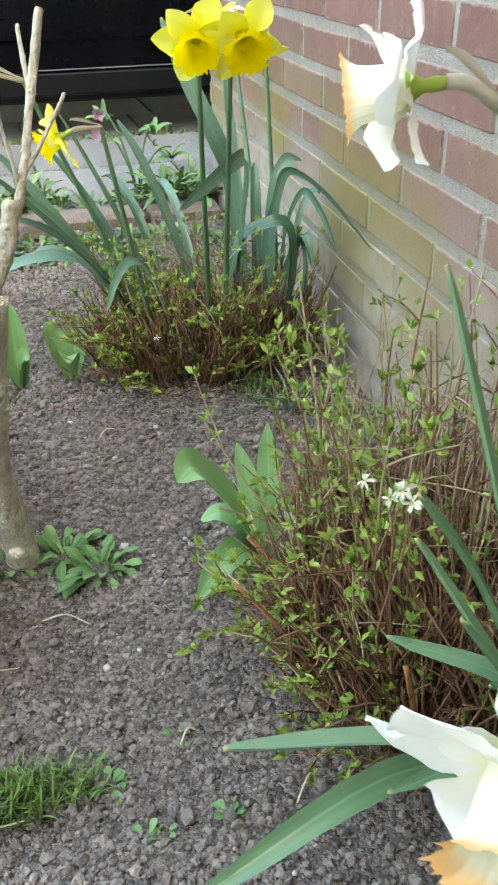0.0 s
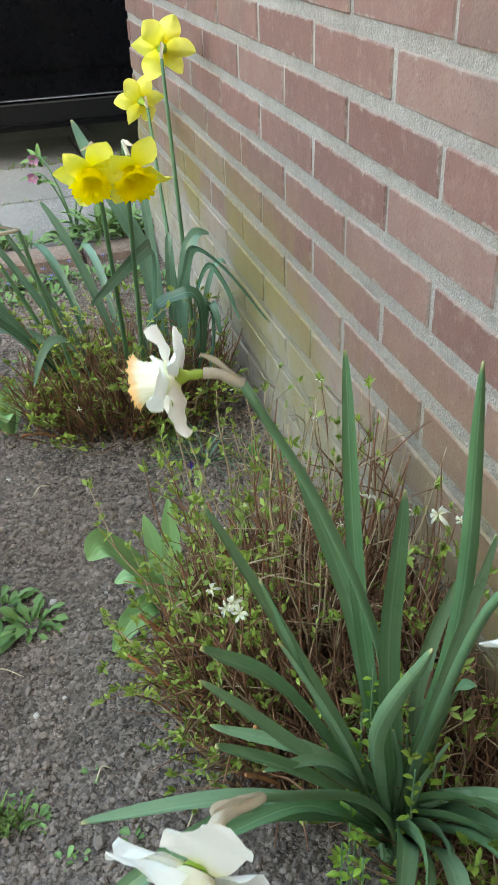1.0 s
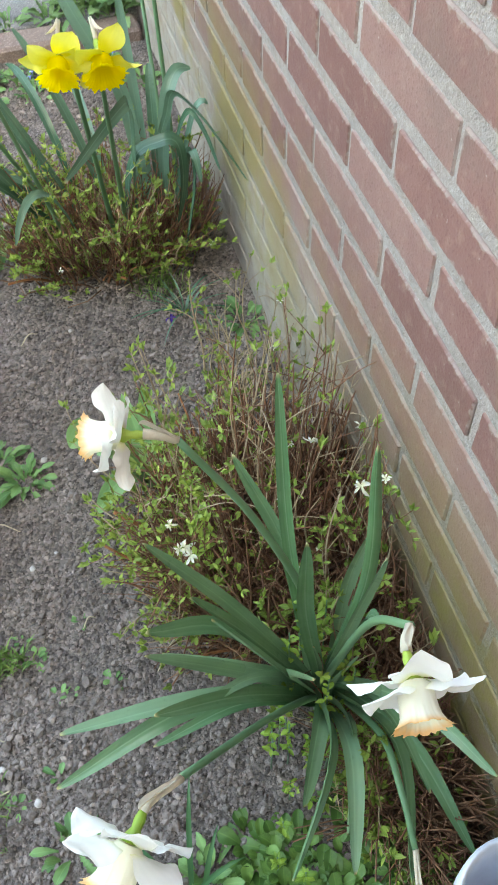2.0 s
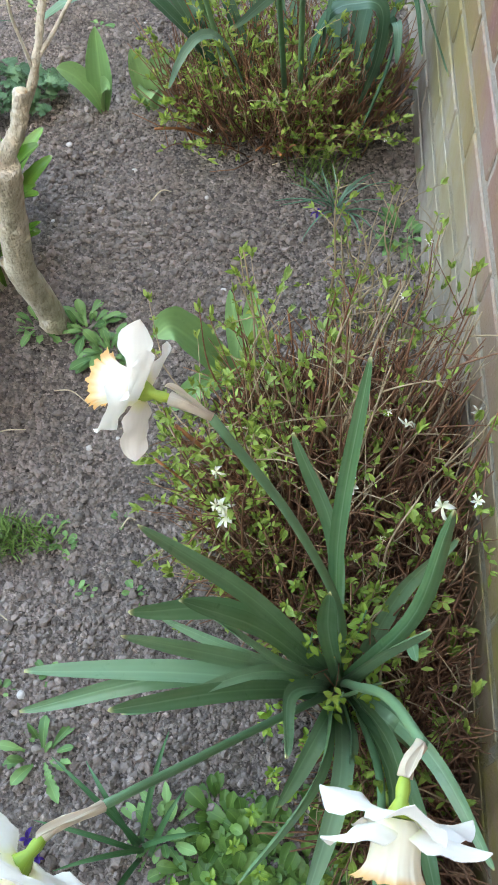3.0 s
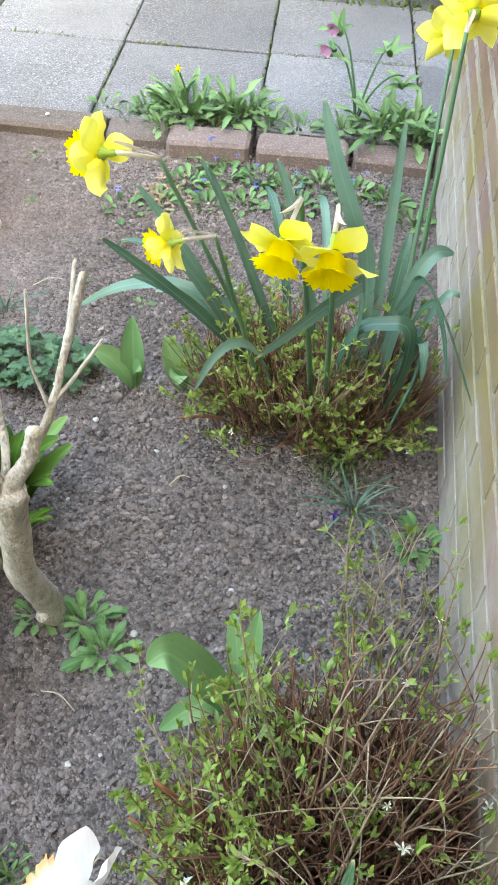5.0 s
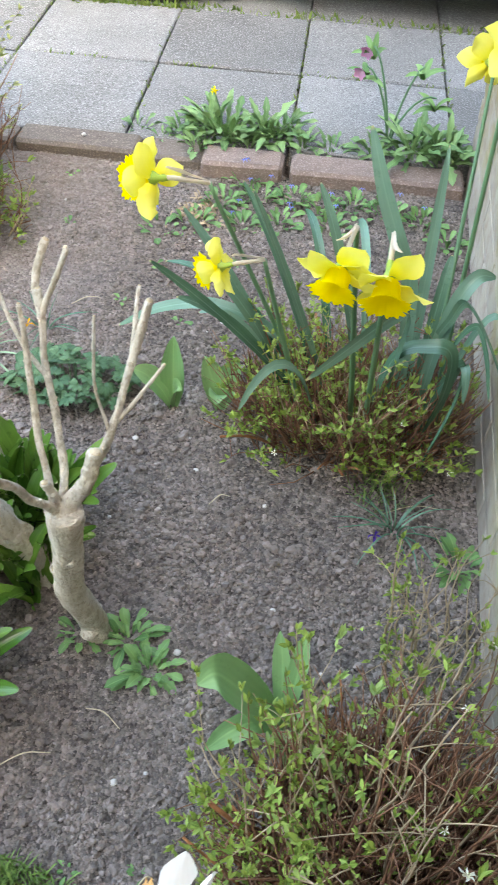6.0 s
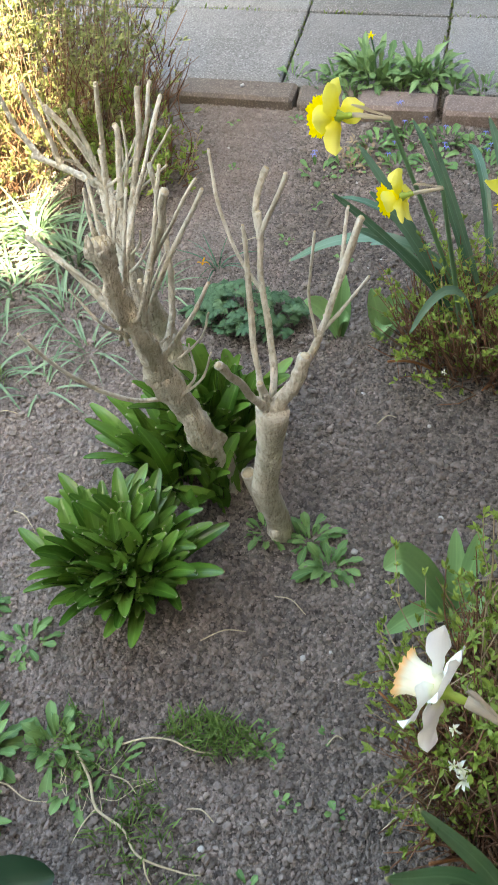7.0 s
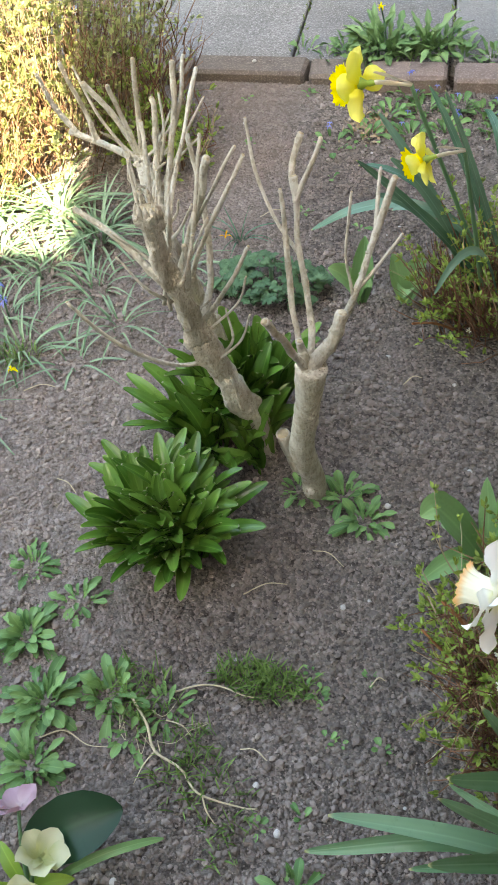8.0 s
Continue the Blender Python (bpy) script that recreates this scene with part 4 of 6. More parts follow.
    for dx, dy, tip, rise, w in ((-0.11, 0.02, (-0.007, 1.495, 0.360), 0.02, 0.020), (-0.08, 0.05, (0.062, 1.625, 0.340), 0.03, 0.020), 
                                 (-0.06, 0.03, (0.096, 1.498, 0.400), 0.01, 0.018), (-0.10, 0.0, (0.010, 1.370, 0.290), 0.05, 0.022),
                                 (-0.12, 0.03, (0.020, 1.460, 0.300), 0.04, 0.022), (-0.13, 0.02, (0.030, 1.430, 0.220), 0.07, 0.020), (-0.09, 0.03, (-0.040, 1.510, 0.250), 0.07, 0.022),
                                 (-0.07, 0.04, (0.160, 1.700, 0.260), 0.08, 0.020), (0.06, 0.03, (0.400, 1.550, 0.300), 0.05, 0.022),
                                 (0.09, 0.02, (0.478, 1.440, 0.270), 0.09, 0.018),
                                 (0.10, 0.0, (0.440, 1.350, 0.180), 0.12, 0.018), (-0.02, 0.05, (0.250, 1.750, 0.220), 0.10, 0.018), (-0.08, -0.02, (0.120, 1.270, 0.180), 0.12, 0.018)):
        L(b(dx, dy), V(*tip), rise, w, twist=rng.uniform(-0.9, 0.9))
    return c


def build_near_daffodils():
    rng = random.Random(22)
    c = thing("daffodil_clump", (0.385, 0.507, 0), "clump of white daffodils with orange-rimmed trumpets and broad leaves", "daffodil")
    hub = V(0.371, 0.485, 0.10)
    b = lambda dx=0.0, dy=0.0: on_ground(0.385 + dx, 0.507 + dy, 0.01)
    make_flower(c, b(-0.01, 0.01), V(0.209, 0.508, 0.568), V(-0.91, 0.31, -0.13), 0.066, "white", 11, 0.05, 0.0, 0.3, V(0.248, 0.498, 0.561), [V(0.368, 0.490, 0.12), V(0.348, 0.484, 0.30), V(0.301, 0.490, 0.45)])
    make_flower(c, b(-0.01, -0.01), V(0.159, 0.278, 0.444), V(-0.56, -0.70, -0.27), 0.079, "white", 12, 0.045, 0.0, 0.3, V(0.199, 0.313, 0.434), [V(0.362, 0.470, 0.10), V(0.290, 0.395, 0.28)])
    make_flower(c, b(0.0, -0.01), V(0.354, 0.306, 0.510), V(-0.15, -0.98, -0.12), 0.076, "white", 13, 0.03, 0.0, 0.5, V(0.367, 0.342, 0.512), [V(0.372, 0.475, 0.12), V(0.362, 0.425, 0.30), V(0.360, 0.380, 0.45)])
    make_flower(c, b(0.01, -0.01), V(0.376, 0.205, 0.155), V(-0.05, -0.85, -0.5), 0.066, "white", 14, 0.05, 0.0, 0.1, V(0.386, 0.273, 0.20), [V(0.385, 0.465, 0.10), V(0.393, 0.38, 0.20), V(0.389, 0.32, 0.215)])

    def L(tip, lift, wide, profile=STRAP, twist=0.0, hint=None, up=0.0, hub_z=0.0):
        """A leaf out of the bundled crown: first up with the others, then away to its tip."""
        tip = V(*tip)
        away = V(tip.x - hub.x, tip.y - hub.y, 0)
        away = away.normalized() if away.length > 1e-4 else V(0, -1, 0)
        h = hub + away * 0.014 + V(rng.uniform(-0.006, 0.006), rng.uniform(-0.006, 0.006), hub_z + rng.uniform(-0.02, 0.02))
        mid = h.lerp(tip, 0.5) + UP * (lift + rng.uniform(-0.012, 0.012)) + away.cross(UP) * rng.uniform(-0.024, 0.024)
        add_leaf(c, b(away.x * 0.012, away.y * 0.012), tip, 0, wide / 0.92, via=[h, mid], profile=profile, twist=twist + rng.uniform(-0.35, 0.35), hint=hint, fold=0.34, wave=0.06, mat="daffodil_fresh")

    # tall leaves behind and above the crown
    L((0.340, 0.562, 0.538), 0.02, 0.0145, BLUNT, twist=0.5, hint=V(-0.5, -1, 0.3))
    L((0.298, 0.550, 0.463), 0.02, 0.0165, BLUNT, twist=0.4, hint=V(-0.5, -1, 0.3))
    L((0.209, 0.453, 0.511), 0.0, 0.017)
    L((0.234, 0.424, 0.471), 0.01, 0.019)
    L((0.318, 0.415, 0.522), 0.02, 0.018, hint=V(-0.3, -1, 0.3))
    L((0.300, 0.337, 0.480), 0.01, 0.015, twist=0.5)
    L((0.373, 0.439, 0.583), 0.02, 0.015, twist=0.6)
    L((0.382, 0.414, 0.474), 0.03, 0.015, hint=V(-0.2, -1, 0.2))
    L((0.448, 0.555, 0.300), 0.03, 0.019, BLUNT, twist=0.6)
    L((0.411, 0.451, 0.290), 0.045, 0.016)
    # leaves spread to the open side
    L((0.197, 0.433, 0.418), 0.03, 0.020, BLUNT)
    L((0.192, 0.421, 0.404), 0.010, 0.017)
    L((0.190, 0.373, 0.402), 0.03, 0.018, BLUNT)
    L((0.105, 0.421, 0.299), 0.05, 0.026, hub_z=-0.02, hint=V(0.1, -0.2, 1))
    L((0.082, 0.412, 0.200), 0.07, 0.022, hub_z=-0.02)
    L((0.225, 0.400, 0.330), 0.03, 0.013, twist=0.6)
    L((0.205, 0.470, 0.300), 0.04, 0.014, twist=-0.5)
    L((0.180, 0.400, 0.270), 0.05, 0.015, twist=0.4, hub_z=-0.02)
    L((0.250, 0.440, 0.400), 0.02, 0.012, twist=0.8)
    # leaves arching to the front
    L((0.313, 0.362, 0.095), 0.085, 0.029, BLUNT, hub_z=-0.01)
    L((0.281, 0.296, 0.105), 0.085, 0.024, hub_z=-0.02)
    L((0.337, 0.280, 0.135), 0.085, 0.025, hub_z=-0.01)
    L((0.352, 0.330, 0.07), 0.10, 0.020)
    L((0.392, 0.262, 0.105), 0.085, 0.026)
    L((0.440, 0.405, 0.15), 0.07, 0.020, BLUNT)
    L((0.462, 0.270, 0.105), 0.085, 0.020)
    L((0.484, 0.312, 0.20), 0.06, 0.018)
    L((0.418, 0.315, 0.20), 0.06, 0.020)
    # short inner ones
    L((0.392, 0.448, 0.235), 0.02, 0.013, twist=0.8)
    L((0.350, 0.462, 0.25), 0.01, 0.014, twist=-0.5)
    return c


# ---- shrubs ----
def shrub(name, loc, label, base_r, spread, heights, n_stems, leaf_n, leaf_len, seed, twig="twig", foliage="foliage", thick=0.0022, lean=0.0, low=0.2, side=(0, 0), cat="shrub", limit=None, tangle=0, core=0.34, stubs=0):
    """Twiggy deciduous shrub in young leaf: arching stems with side twigs, leaves in small clusters."""
    rng = random.Random(seed)
    c = thing(name, (loc[0], loc[1], 0), label, cat)
    o = c.location
    leaves, tips = Shape(), []
    for i in range(n_stems):
        a = rng.uniform(0, 2 * math.pi)
        q = rng.random() ** 0.6
        base = on_ground(loc[0] + base_r[0] * q * math.cos(a), loc[1] + base_r[1] * q * math.sin(a), 0.012)
        h = rng.uniform(*heights) * (1.0 - 0.25 * q * rng.random())
        tip = V(loc[0] + spread[0] * q * math.cos(a + rng.uniform(-0.5, 0.5)) + side[0] * rng.random(), loc[1] + spread[1] * q * math.sin(a + rng.uniform(-0.5, 0.5)) + side[1] * rng.random(), h)
        if limit is not None:
            tip.x = min(tip.x, limit - rng.uniform(0.003, 0.03))
        if rng.random() < low:
            tip = V(base.x + (tip.x - base.x) * 1.25, base.y + (tip.y - base.y) * 1.25, h * rng.uniform(0.25, 0.55))
            if limit is not None:
                tip.x = min(tip.x, limit - 0.005)
        mid = base.lerp(tip, 0.5) + V(rng.uniform(-0.02, 0.02), rng.uniform(-0.02, 0.02), rng.uniform(0.0, 0.35) * (tip - base).xy.length)
        path = spline([base, base.lerp(mid, 0.5) + V(rng.uniform(-0.008, 0.008), rng.uniform(-0.008, 0.008), 0.005), mid, mid.lerp(tip, 0.55) + V(rng.uniform(-0.01, 0.01), rng.uniform(-0.01, 0.01), 0.0), tip], 4)
        s = Shape()
        r = thick * rng.uniform(0.5, 1.25)
        tube(s, [p - o for p in path], [r, r * 0.75, r * 0.5, r * 0.28], 5, 0.1, rng)
        twigs = [path]
        for _ in range(rng.randint(1, 4)):
            k = rng.randint(4, len(path) - 3)
            d = V(rng.uniform(-1, 1), rng.uniform(-1, 1), rng.uniform(-0.1, 0.9)).normalized() * rng.uniform(0.03, 0.085) * (heights[1] / 0.35) ** 0.5
            e = path[k] + d
            if limit is not None:
                e.x = min(e.x, limit - 0.004)
            tw = bez(path[k], path[k] + d * 0.35 + V(0, 0, 0.006), path[k] + d * 0.7 + V(rng.uniform(-0.006, 0.006), rng.uniform(-0.006, 0.006), 0.004), e, 6)
            tube(s, [p - o for p in tw], [r * 0.42, r * 0.3, r * 0.2], 4)
            twigs.append(tw)
        part("stem", s.mesh("stem", M[twig if rng.random() < 0.66 else "twig_pale"]), c)
        for tw in twigs:
            tips.append(tw[-1])
            steps = range(len(tw) // 3, len(tw))
            share = leaf_n * (1.9 if tw[-1].x < loc[0] - spread[0] * 0.4 or tw[-1].y < loc[1] - spread[1] * 0.75 else core)
            if rng.random() < min(0.92, share * 1.5):      # a tuft of young leaves at the shoot's tip
                ahead = (tw[-1] - tw[-3]).normalized()
                for _ in range(rng.randint(4, 8)):
                    d = (ahead * 1.0 + UP * 0.35 + V(rng.uniform(-1, 1), rng.uniform(-1, 1), rng.uniform(-0.6, 0.8)) * 0.75).normalized()
                    ll = leaf_len * rng.uniform(0.75, 1.5)
                    p = tw[-1] - ahead * rng.uniform(0, 0.006)
                    small_leaf(leaves, [p - o, p + d * ll * 0.5 + UP * ll * 0.05 - o, p + d * ll - o], ll * rng.uniform(0.30, 0.42), rng)
            for k in steps:
                if rng.random() > share * 0.48:
                    continue
                for _ in range(rng.randint(2, 5)):
                    d = V(rng.uniform(-1, 1), rng.uniform(-1, 1), rng.uniform(-0.2, 1.1)).normalized()
                    ll = leaf_len * rng.uniform(0.5, 1.25)
                    p = tw[k]
                    path_l = [p - o, p + d * ll * 0.5 + UP * ll * 0.06 - o, p + d * ll - UP * ll * 0.05 - o]
                    small_leaf(leaves, path_l, ll * rng.uniform(0.32, 0.5), rng)
    for _ in range(stubs):                       # older stems cut back short
        a, q = rng.uniform(0, 6.283), rng.random() ** 0.5
        b = on_ground(loc[0] + base_r[0] * q * math.cos(a), loc[1] + base_r[1] * q * math.sin(a), 0.01)
        e = b + V(spread[0] * 0.5 * math.cos(a) * q + rng.uniform(-0.03, 0.03), spread[1] * 0.5 * math.sin(a) * q + rng.uniform(-0.03, 0.03), rng.uniform(0.18, 0.5) * heights[1])
        if limit is not None:
            e.x = min(e.x, limit - 0.01)
        s = Shape()
        r = rng.uniform(0.0015, 0.0033)
        tube(s, [p - o for p in bez(b, b.lerp(e, 0.35) + V(rng.uniform(-0.01, 0.01), rng.uniform(-0.01, 0.01), 0.02), b.lerp(e, 0.7) + UP * 0.012, e, 9)], [r, r * 0.95, r * 0.85, r * 0.8], 7, 0.25, rng)
        part("branch", s.mesh("branch", M["twig_red"]), c)
    if tangle:
        s = Shape()
        for _ in range(tangle):
            a, q = rng.uniform(0, 6.283), rng.random() ** 0.55
            b = on_ground(loc[0] + base_r[0] * 1.35 * q * math.cos(a), loc[1] + base_r[1] * 1.35 * q * math.sin(a), -0.004) + UP * rng.uniform(0, 0.30) * heights[1]
            out = V(b.x - loc[0], b.y - loc[1], 0) / max(spread)
            e = b + (out * 0.45 + V(rng.gauss(0, 0.42), rng.gauss(0, 0.42), rng.gauss(1.1, 0.35))).normalized() * rng.uniform(0.04, 0.12)
            if limit is not None:
                b.x, e.x = min(b.x, limit - 0.004), min(e.x, limit - 0.004)
            e.z = max(e.z, 0.004)
            mid = b.lerp(e, 0.5) + V(rng.uniform(-0.008, 0.008), rng.uniform(-0.008, 0.008), rng.uniform(-0.003, 0.01))
            r = rng.uniform(0.0006, 0.0016)
            tube(s, [b - o, mid - o, e - o], [r, r * 0.8, r * 0.5], 4)
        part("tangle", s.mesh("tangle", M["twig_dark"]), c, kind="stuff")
    if leaves.v:
        part("foliage", leaves.mesh("foliage", M[foliage]), c, kind="stuff")
    return c, tips


def small_leaf(shape, p, w, rng):
    """A little leaf of eight faces, folded along its rib and thicker in the middle."""
    t = (p[2] - p[0]).normalized()
    s = t.cross(UP if abs(t.z) < 0.9 else V(1, 0, 0)).normalized()
    roll = Matrix.Rotation(rng.uniform(-1, 1), 3, t)
    s = roll @ s
    n = s.cross(t)
    k = len(shape.v)
    a, b = p[0].lerp(p[1], 0.75), p[1].lerp(p[2], 0.35)
    shape.v += [p[0], a + s * w / 2 + n * w * 0.14, a, a - s * w / 2 + n * w * 0.14, b + s * w * 0.38 + n * w * 0.1, b, b - s * w * 0.38 + n * w * 0.1, p[2], a - n * 0.0006]
    shape.uv += [(0.5, 0), (1, 0.4), (0.5, 0.4), (0, 0.4), (0.9, 0.7), (0.5, 0.7), (0.1, 0.7), (0.5, 0.92), (0.5, 0.4)]
    shape.f += [(k, k + 1, k + 2), (k, k + 2, k + 3), (k + 1, k + 4, k + 5, k + 2), (k + 2, k + 5, k + 6, k + 3), (k + 4, k + 7, k + 5), (k + 5, k + 7, k + 6), (k, k + 8, k + 1), (k, k + 3, k + 8)]


def blossom_mesh(size, seed, material="blossom", petals=6):
    rng = random.Random(seed)
    s = Shape()
    for k in range(petals):
        a = 2 * math.pi * k / petals + rng.uniform(-0.45, 0.45)
        e = V(math.cos(a), math.sin(a), 0)
        q = size * rng.uniform(0.30, 0.62)
        blade(s, bez(V(0, 0, 0), e * q * 0.4 + UP * q * 0.35, e * q * 0.8 + UP * q * rng.uniform(0.1, 0.5), e * q + UP * q * rng.uniform(-0.7, 0.8), 5), size * rng.uniform(0.12, 0.24), OVATE, UP, 0.5, 0.0004, rng.uniform(-0.8, 0.8), 0.3)
    return s.mesh("blossom", M[material])


def add_blossoms(c, places, size, seed, material="blossom"):
    rng = random.Random(seed)
    kinds = [blossom_mesh(size, seed + k, material) for k in range(3)]
    for p in places:
        part("blossom", rng.choice(kinds), c, facing(p - c.location, V(rng.uniform(-0.7, 0.3), rng.uniform(-0.9, 0.2), rng.uniform(0.3, 1)), rng.uniform(0, 6)) @ Matrix.Scale(rng.uniform(0.7, 1.15), 4), label="small white star-shaped blossom")


def build_shrubs():
    rng = random.Random(31)
    c, tips = shrub("shrub", (0.372, 0.690), "low twiggy shrub with red-brown stems and fresh green leaves", (0.11, 0.120), (0.215, 0.165), (0.15, 0.40), 320, 0.52, 0.0098, 41, limit=0.497, low=0.42, tangle=3000, stubs=48, core=0.30)
    add_blossoms(c, [V(0.248, 0.558, 0.328), V(0.414, 0.538, 0.392), V(0.45, 0.56, 0.36), V(0.24, 0.60, 0.31), V(0.36, 0.60, 0.30), V(0.40, 0.64, 0.34), V(0.252, 0.552, 0.322), V(0.243, 0.563, 0.320)] + rng.sample(tips, 4), 0.019, 5)
    add_blossoms(c, rng.sample(tips, 22), 0.009, 6)
    shrub("shrub", (0.445, 0.53), "small twiggy shrub with bare brown stems close against the wall", (0.05, 0.17), (0.10, 0.20), (0.10, 0.27), 150, 0.28, 0.012, 45, limit=0.497, low=0.45, tangle=2400)
    shrub("shrub", (0.45, 0.39), "low dark twiggy growth with small leaves at the wall foot", (0.05, 0.10), (0.08, 0.12), (0.04, 0.13), 90, 0.45, 0.012, 47, limit=0.497, low=0.5, tangle=900, core=0.45)
    c, tips = shrub("shrub", (0.285, 1.435), "low twiggy shrub with brown stems growing through daffodil leaves", (0.14, 0.09), (0.21, 0.17), (0.08, 0.25), 220, 0.68, 0.0112, 42, limit=0.49, low=0.42, tangle=1100, core=0.62, stubs=12)
    add_blossoms(c, [V(0.181, 1.224, 0.154)] + rng.sample(tips, 8), 0.013, 8)
    shrub("shrub", (0.285, 0.795), "loose shrub shoots with pale green leaf tufts", (0.05, 0.05), (0.085, 0.075), (0.17, 0.29), 15, 0.8, 0.0125, 49, foliage="foliage_pale", twig="twig_pale", thick=0.0015, low=0.15, core=0.8)
    # tall loose twigs at the wall foot
    c, tips = shrub("shrub", (0.42, 0.98), "thin pale twigs with a few opening buds beside the wall", (0.07, 0.11), (0.10, 0.14), (0.12, 0.32), 30, 0.5, 0.0095, 43, core=0.5, twig="twig_pale", limit=0.495, low=0.1)
    c, tips = shrub("bush", (-0.98, 1.98), "dense upright bush with reddish twigs and small olive-green leaves", (0.36, 0.25), (0.50, 0.38), (0.30, 0.72), 460, 1.35, 0.0140, 44, foliage="foliage_old", twig="twig_grey", thick=0.0016, low=0.3, tangle=1800, core=1.0)
    shrub("bush", (-1.02, 1.72), "sunlit leafy bush with many thin twigs and yellow-green leaves", (0.20, 0.14), (0.30, 0.20), (0.14, 0.46), 240, 1.2, 0.013, 48, core=0.8, foliage="foliage_old", twig="twig_grey", thick=0.0014, low=0.35, tangle=700)
    shrub("shrub", (-0.56, 1.90), "low leafy green shoots at the foot of the bush", (0.10, 0.10), (0.15, 0.14), (0.08, 0.24), 70, 1.0, 0.016, 46, low=0.3)


# ---- pruned woody stumps ----
def limb(c, pts, radii, sides=10, cut=True, name="branch", rough=0.24):
    """A gnarled limb through the points, with a paler cut face at its end."""
    rng = random.Random(int(abs(pts[0].x * 1000 + pts[-1].z * 777)))
    o = c.location
    s = Shape()
    radii = [r * (0.84 if name == 'trunk' else 0.80 if radii[0] > 0.0135 else 0.47) for r in radii]
    pts = [pts[0]] + [p + V(rng.uniform(-1, 1), rng.uniform(-1, 1), rng.uniform(-1, 1)) * radii[0] * 0.22 for p in pts[1:-1]] + [pts[-1]]
    path = spline([p - o for p in pts], 11)
    every, m = rng.randint(6, 9), len(path) - 1
    grown = []
    for k in range(len(path)):
        f = k / m * (len(radii) - 1)
        j = min(int(f), len(radii) - 2)
        r = radii[j] + (radii[j + 1] - radii[j]) * (f - j)
        node = math.exp(-((k % every) - every // 2) ** 2 / 0.7)
        flare = 1 + 0.22 * max(0.0, 1 - k / 5) ** 2 if name != "trunk" else 1
        grown.append(r * flare * (1 + (0.12 if r < 0.009 else 0.0) * node))
    if radii[0] < 0.0085:
        for k in range(2, m):                    # crooked growth
            path[k] = path[k] + V(noise.noise(path[k] * 22), noise.noise(path[k] * 22 + V(9, 0, 0)), 0) * radii[-1] * 0.8
    tube(s, path, grown, sides, rough, rng)
    for _ in range(max(1, len(path) // (9 if radii[0] < 0.0125 else 4))):      # knots and bud scars
        k = rng.randint(1, len(path) - 2)
        f = k / (len(path) - 1) * (len(radii) - 1)
        r = radii[min(int(f), len(radii) - 1)]
        d = V(rng.uniform(-1, 1), rng.uniform(-1, 1), rng.uniform(-0.2, 0.6)).normalized()
        tube(s, [path[k] + d * r * 0.5, path[k] + d * r * 1.02, path[k] + d * r * 1.22], [r * 0.55, r * 0.42, r * 0.16], 6, 0.3, rng)
    if cut and radii[-1] > 0.012:
        d = (path[-1] - path[-2]).normalized()
        for k in range(9):                       # torn fibres round the broken end
            a = k * 0.7
            e = (d.orthogonal().normalized() * math.cos(a) + d.cross(d.orthogonal().normalized()) * math.sin(a)) * radii[-1] * rng.uniform(0.55, 0.95)
            q = path[-1] - d * 0.012 + e
            h = rng.uniform(0.014, 0.032)
            tube(s, [q, q + d * h * 0.6 + e * 0.1, q + d * h], [radii[-1] * 0.34, radii[-1] * 0.26, radii[-1] * 0.06], 6, 0.5, rng)
    ob = part(name, s.mesh(name, M["bark"]), c)
    if cut:
        e = Shape()
        d = (path[-1] - path[-2]).normalized()
        tube(e, [path[-1] - d * 0.001, path[-1] + d * 0.0012], [radii[-1] * 0.8, radii[-1] * 0.74], sides)
        part("cut_face", e.mesh("cut_face", M["heartwood"]), ob, label="pale cut wood")
    return ob


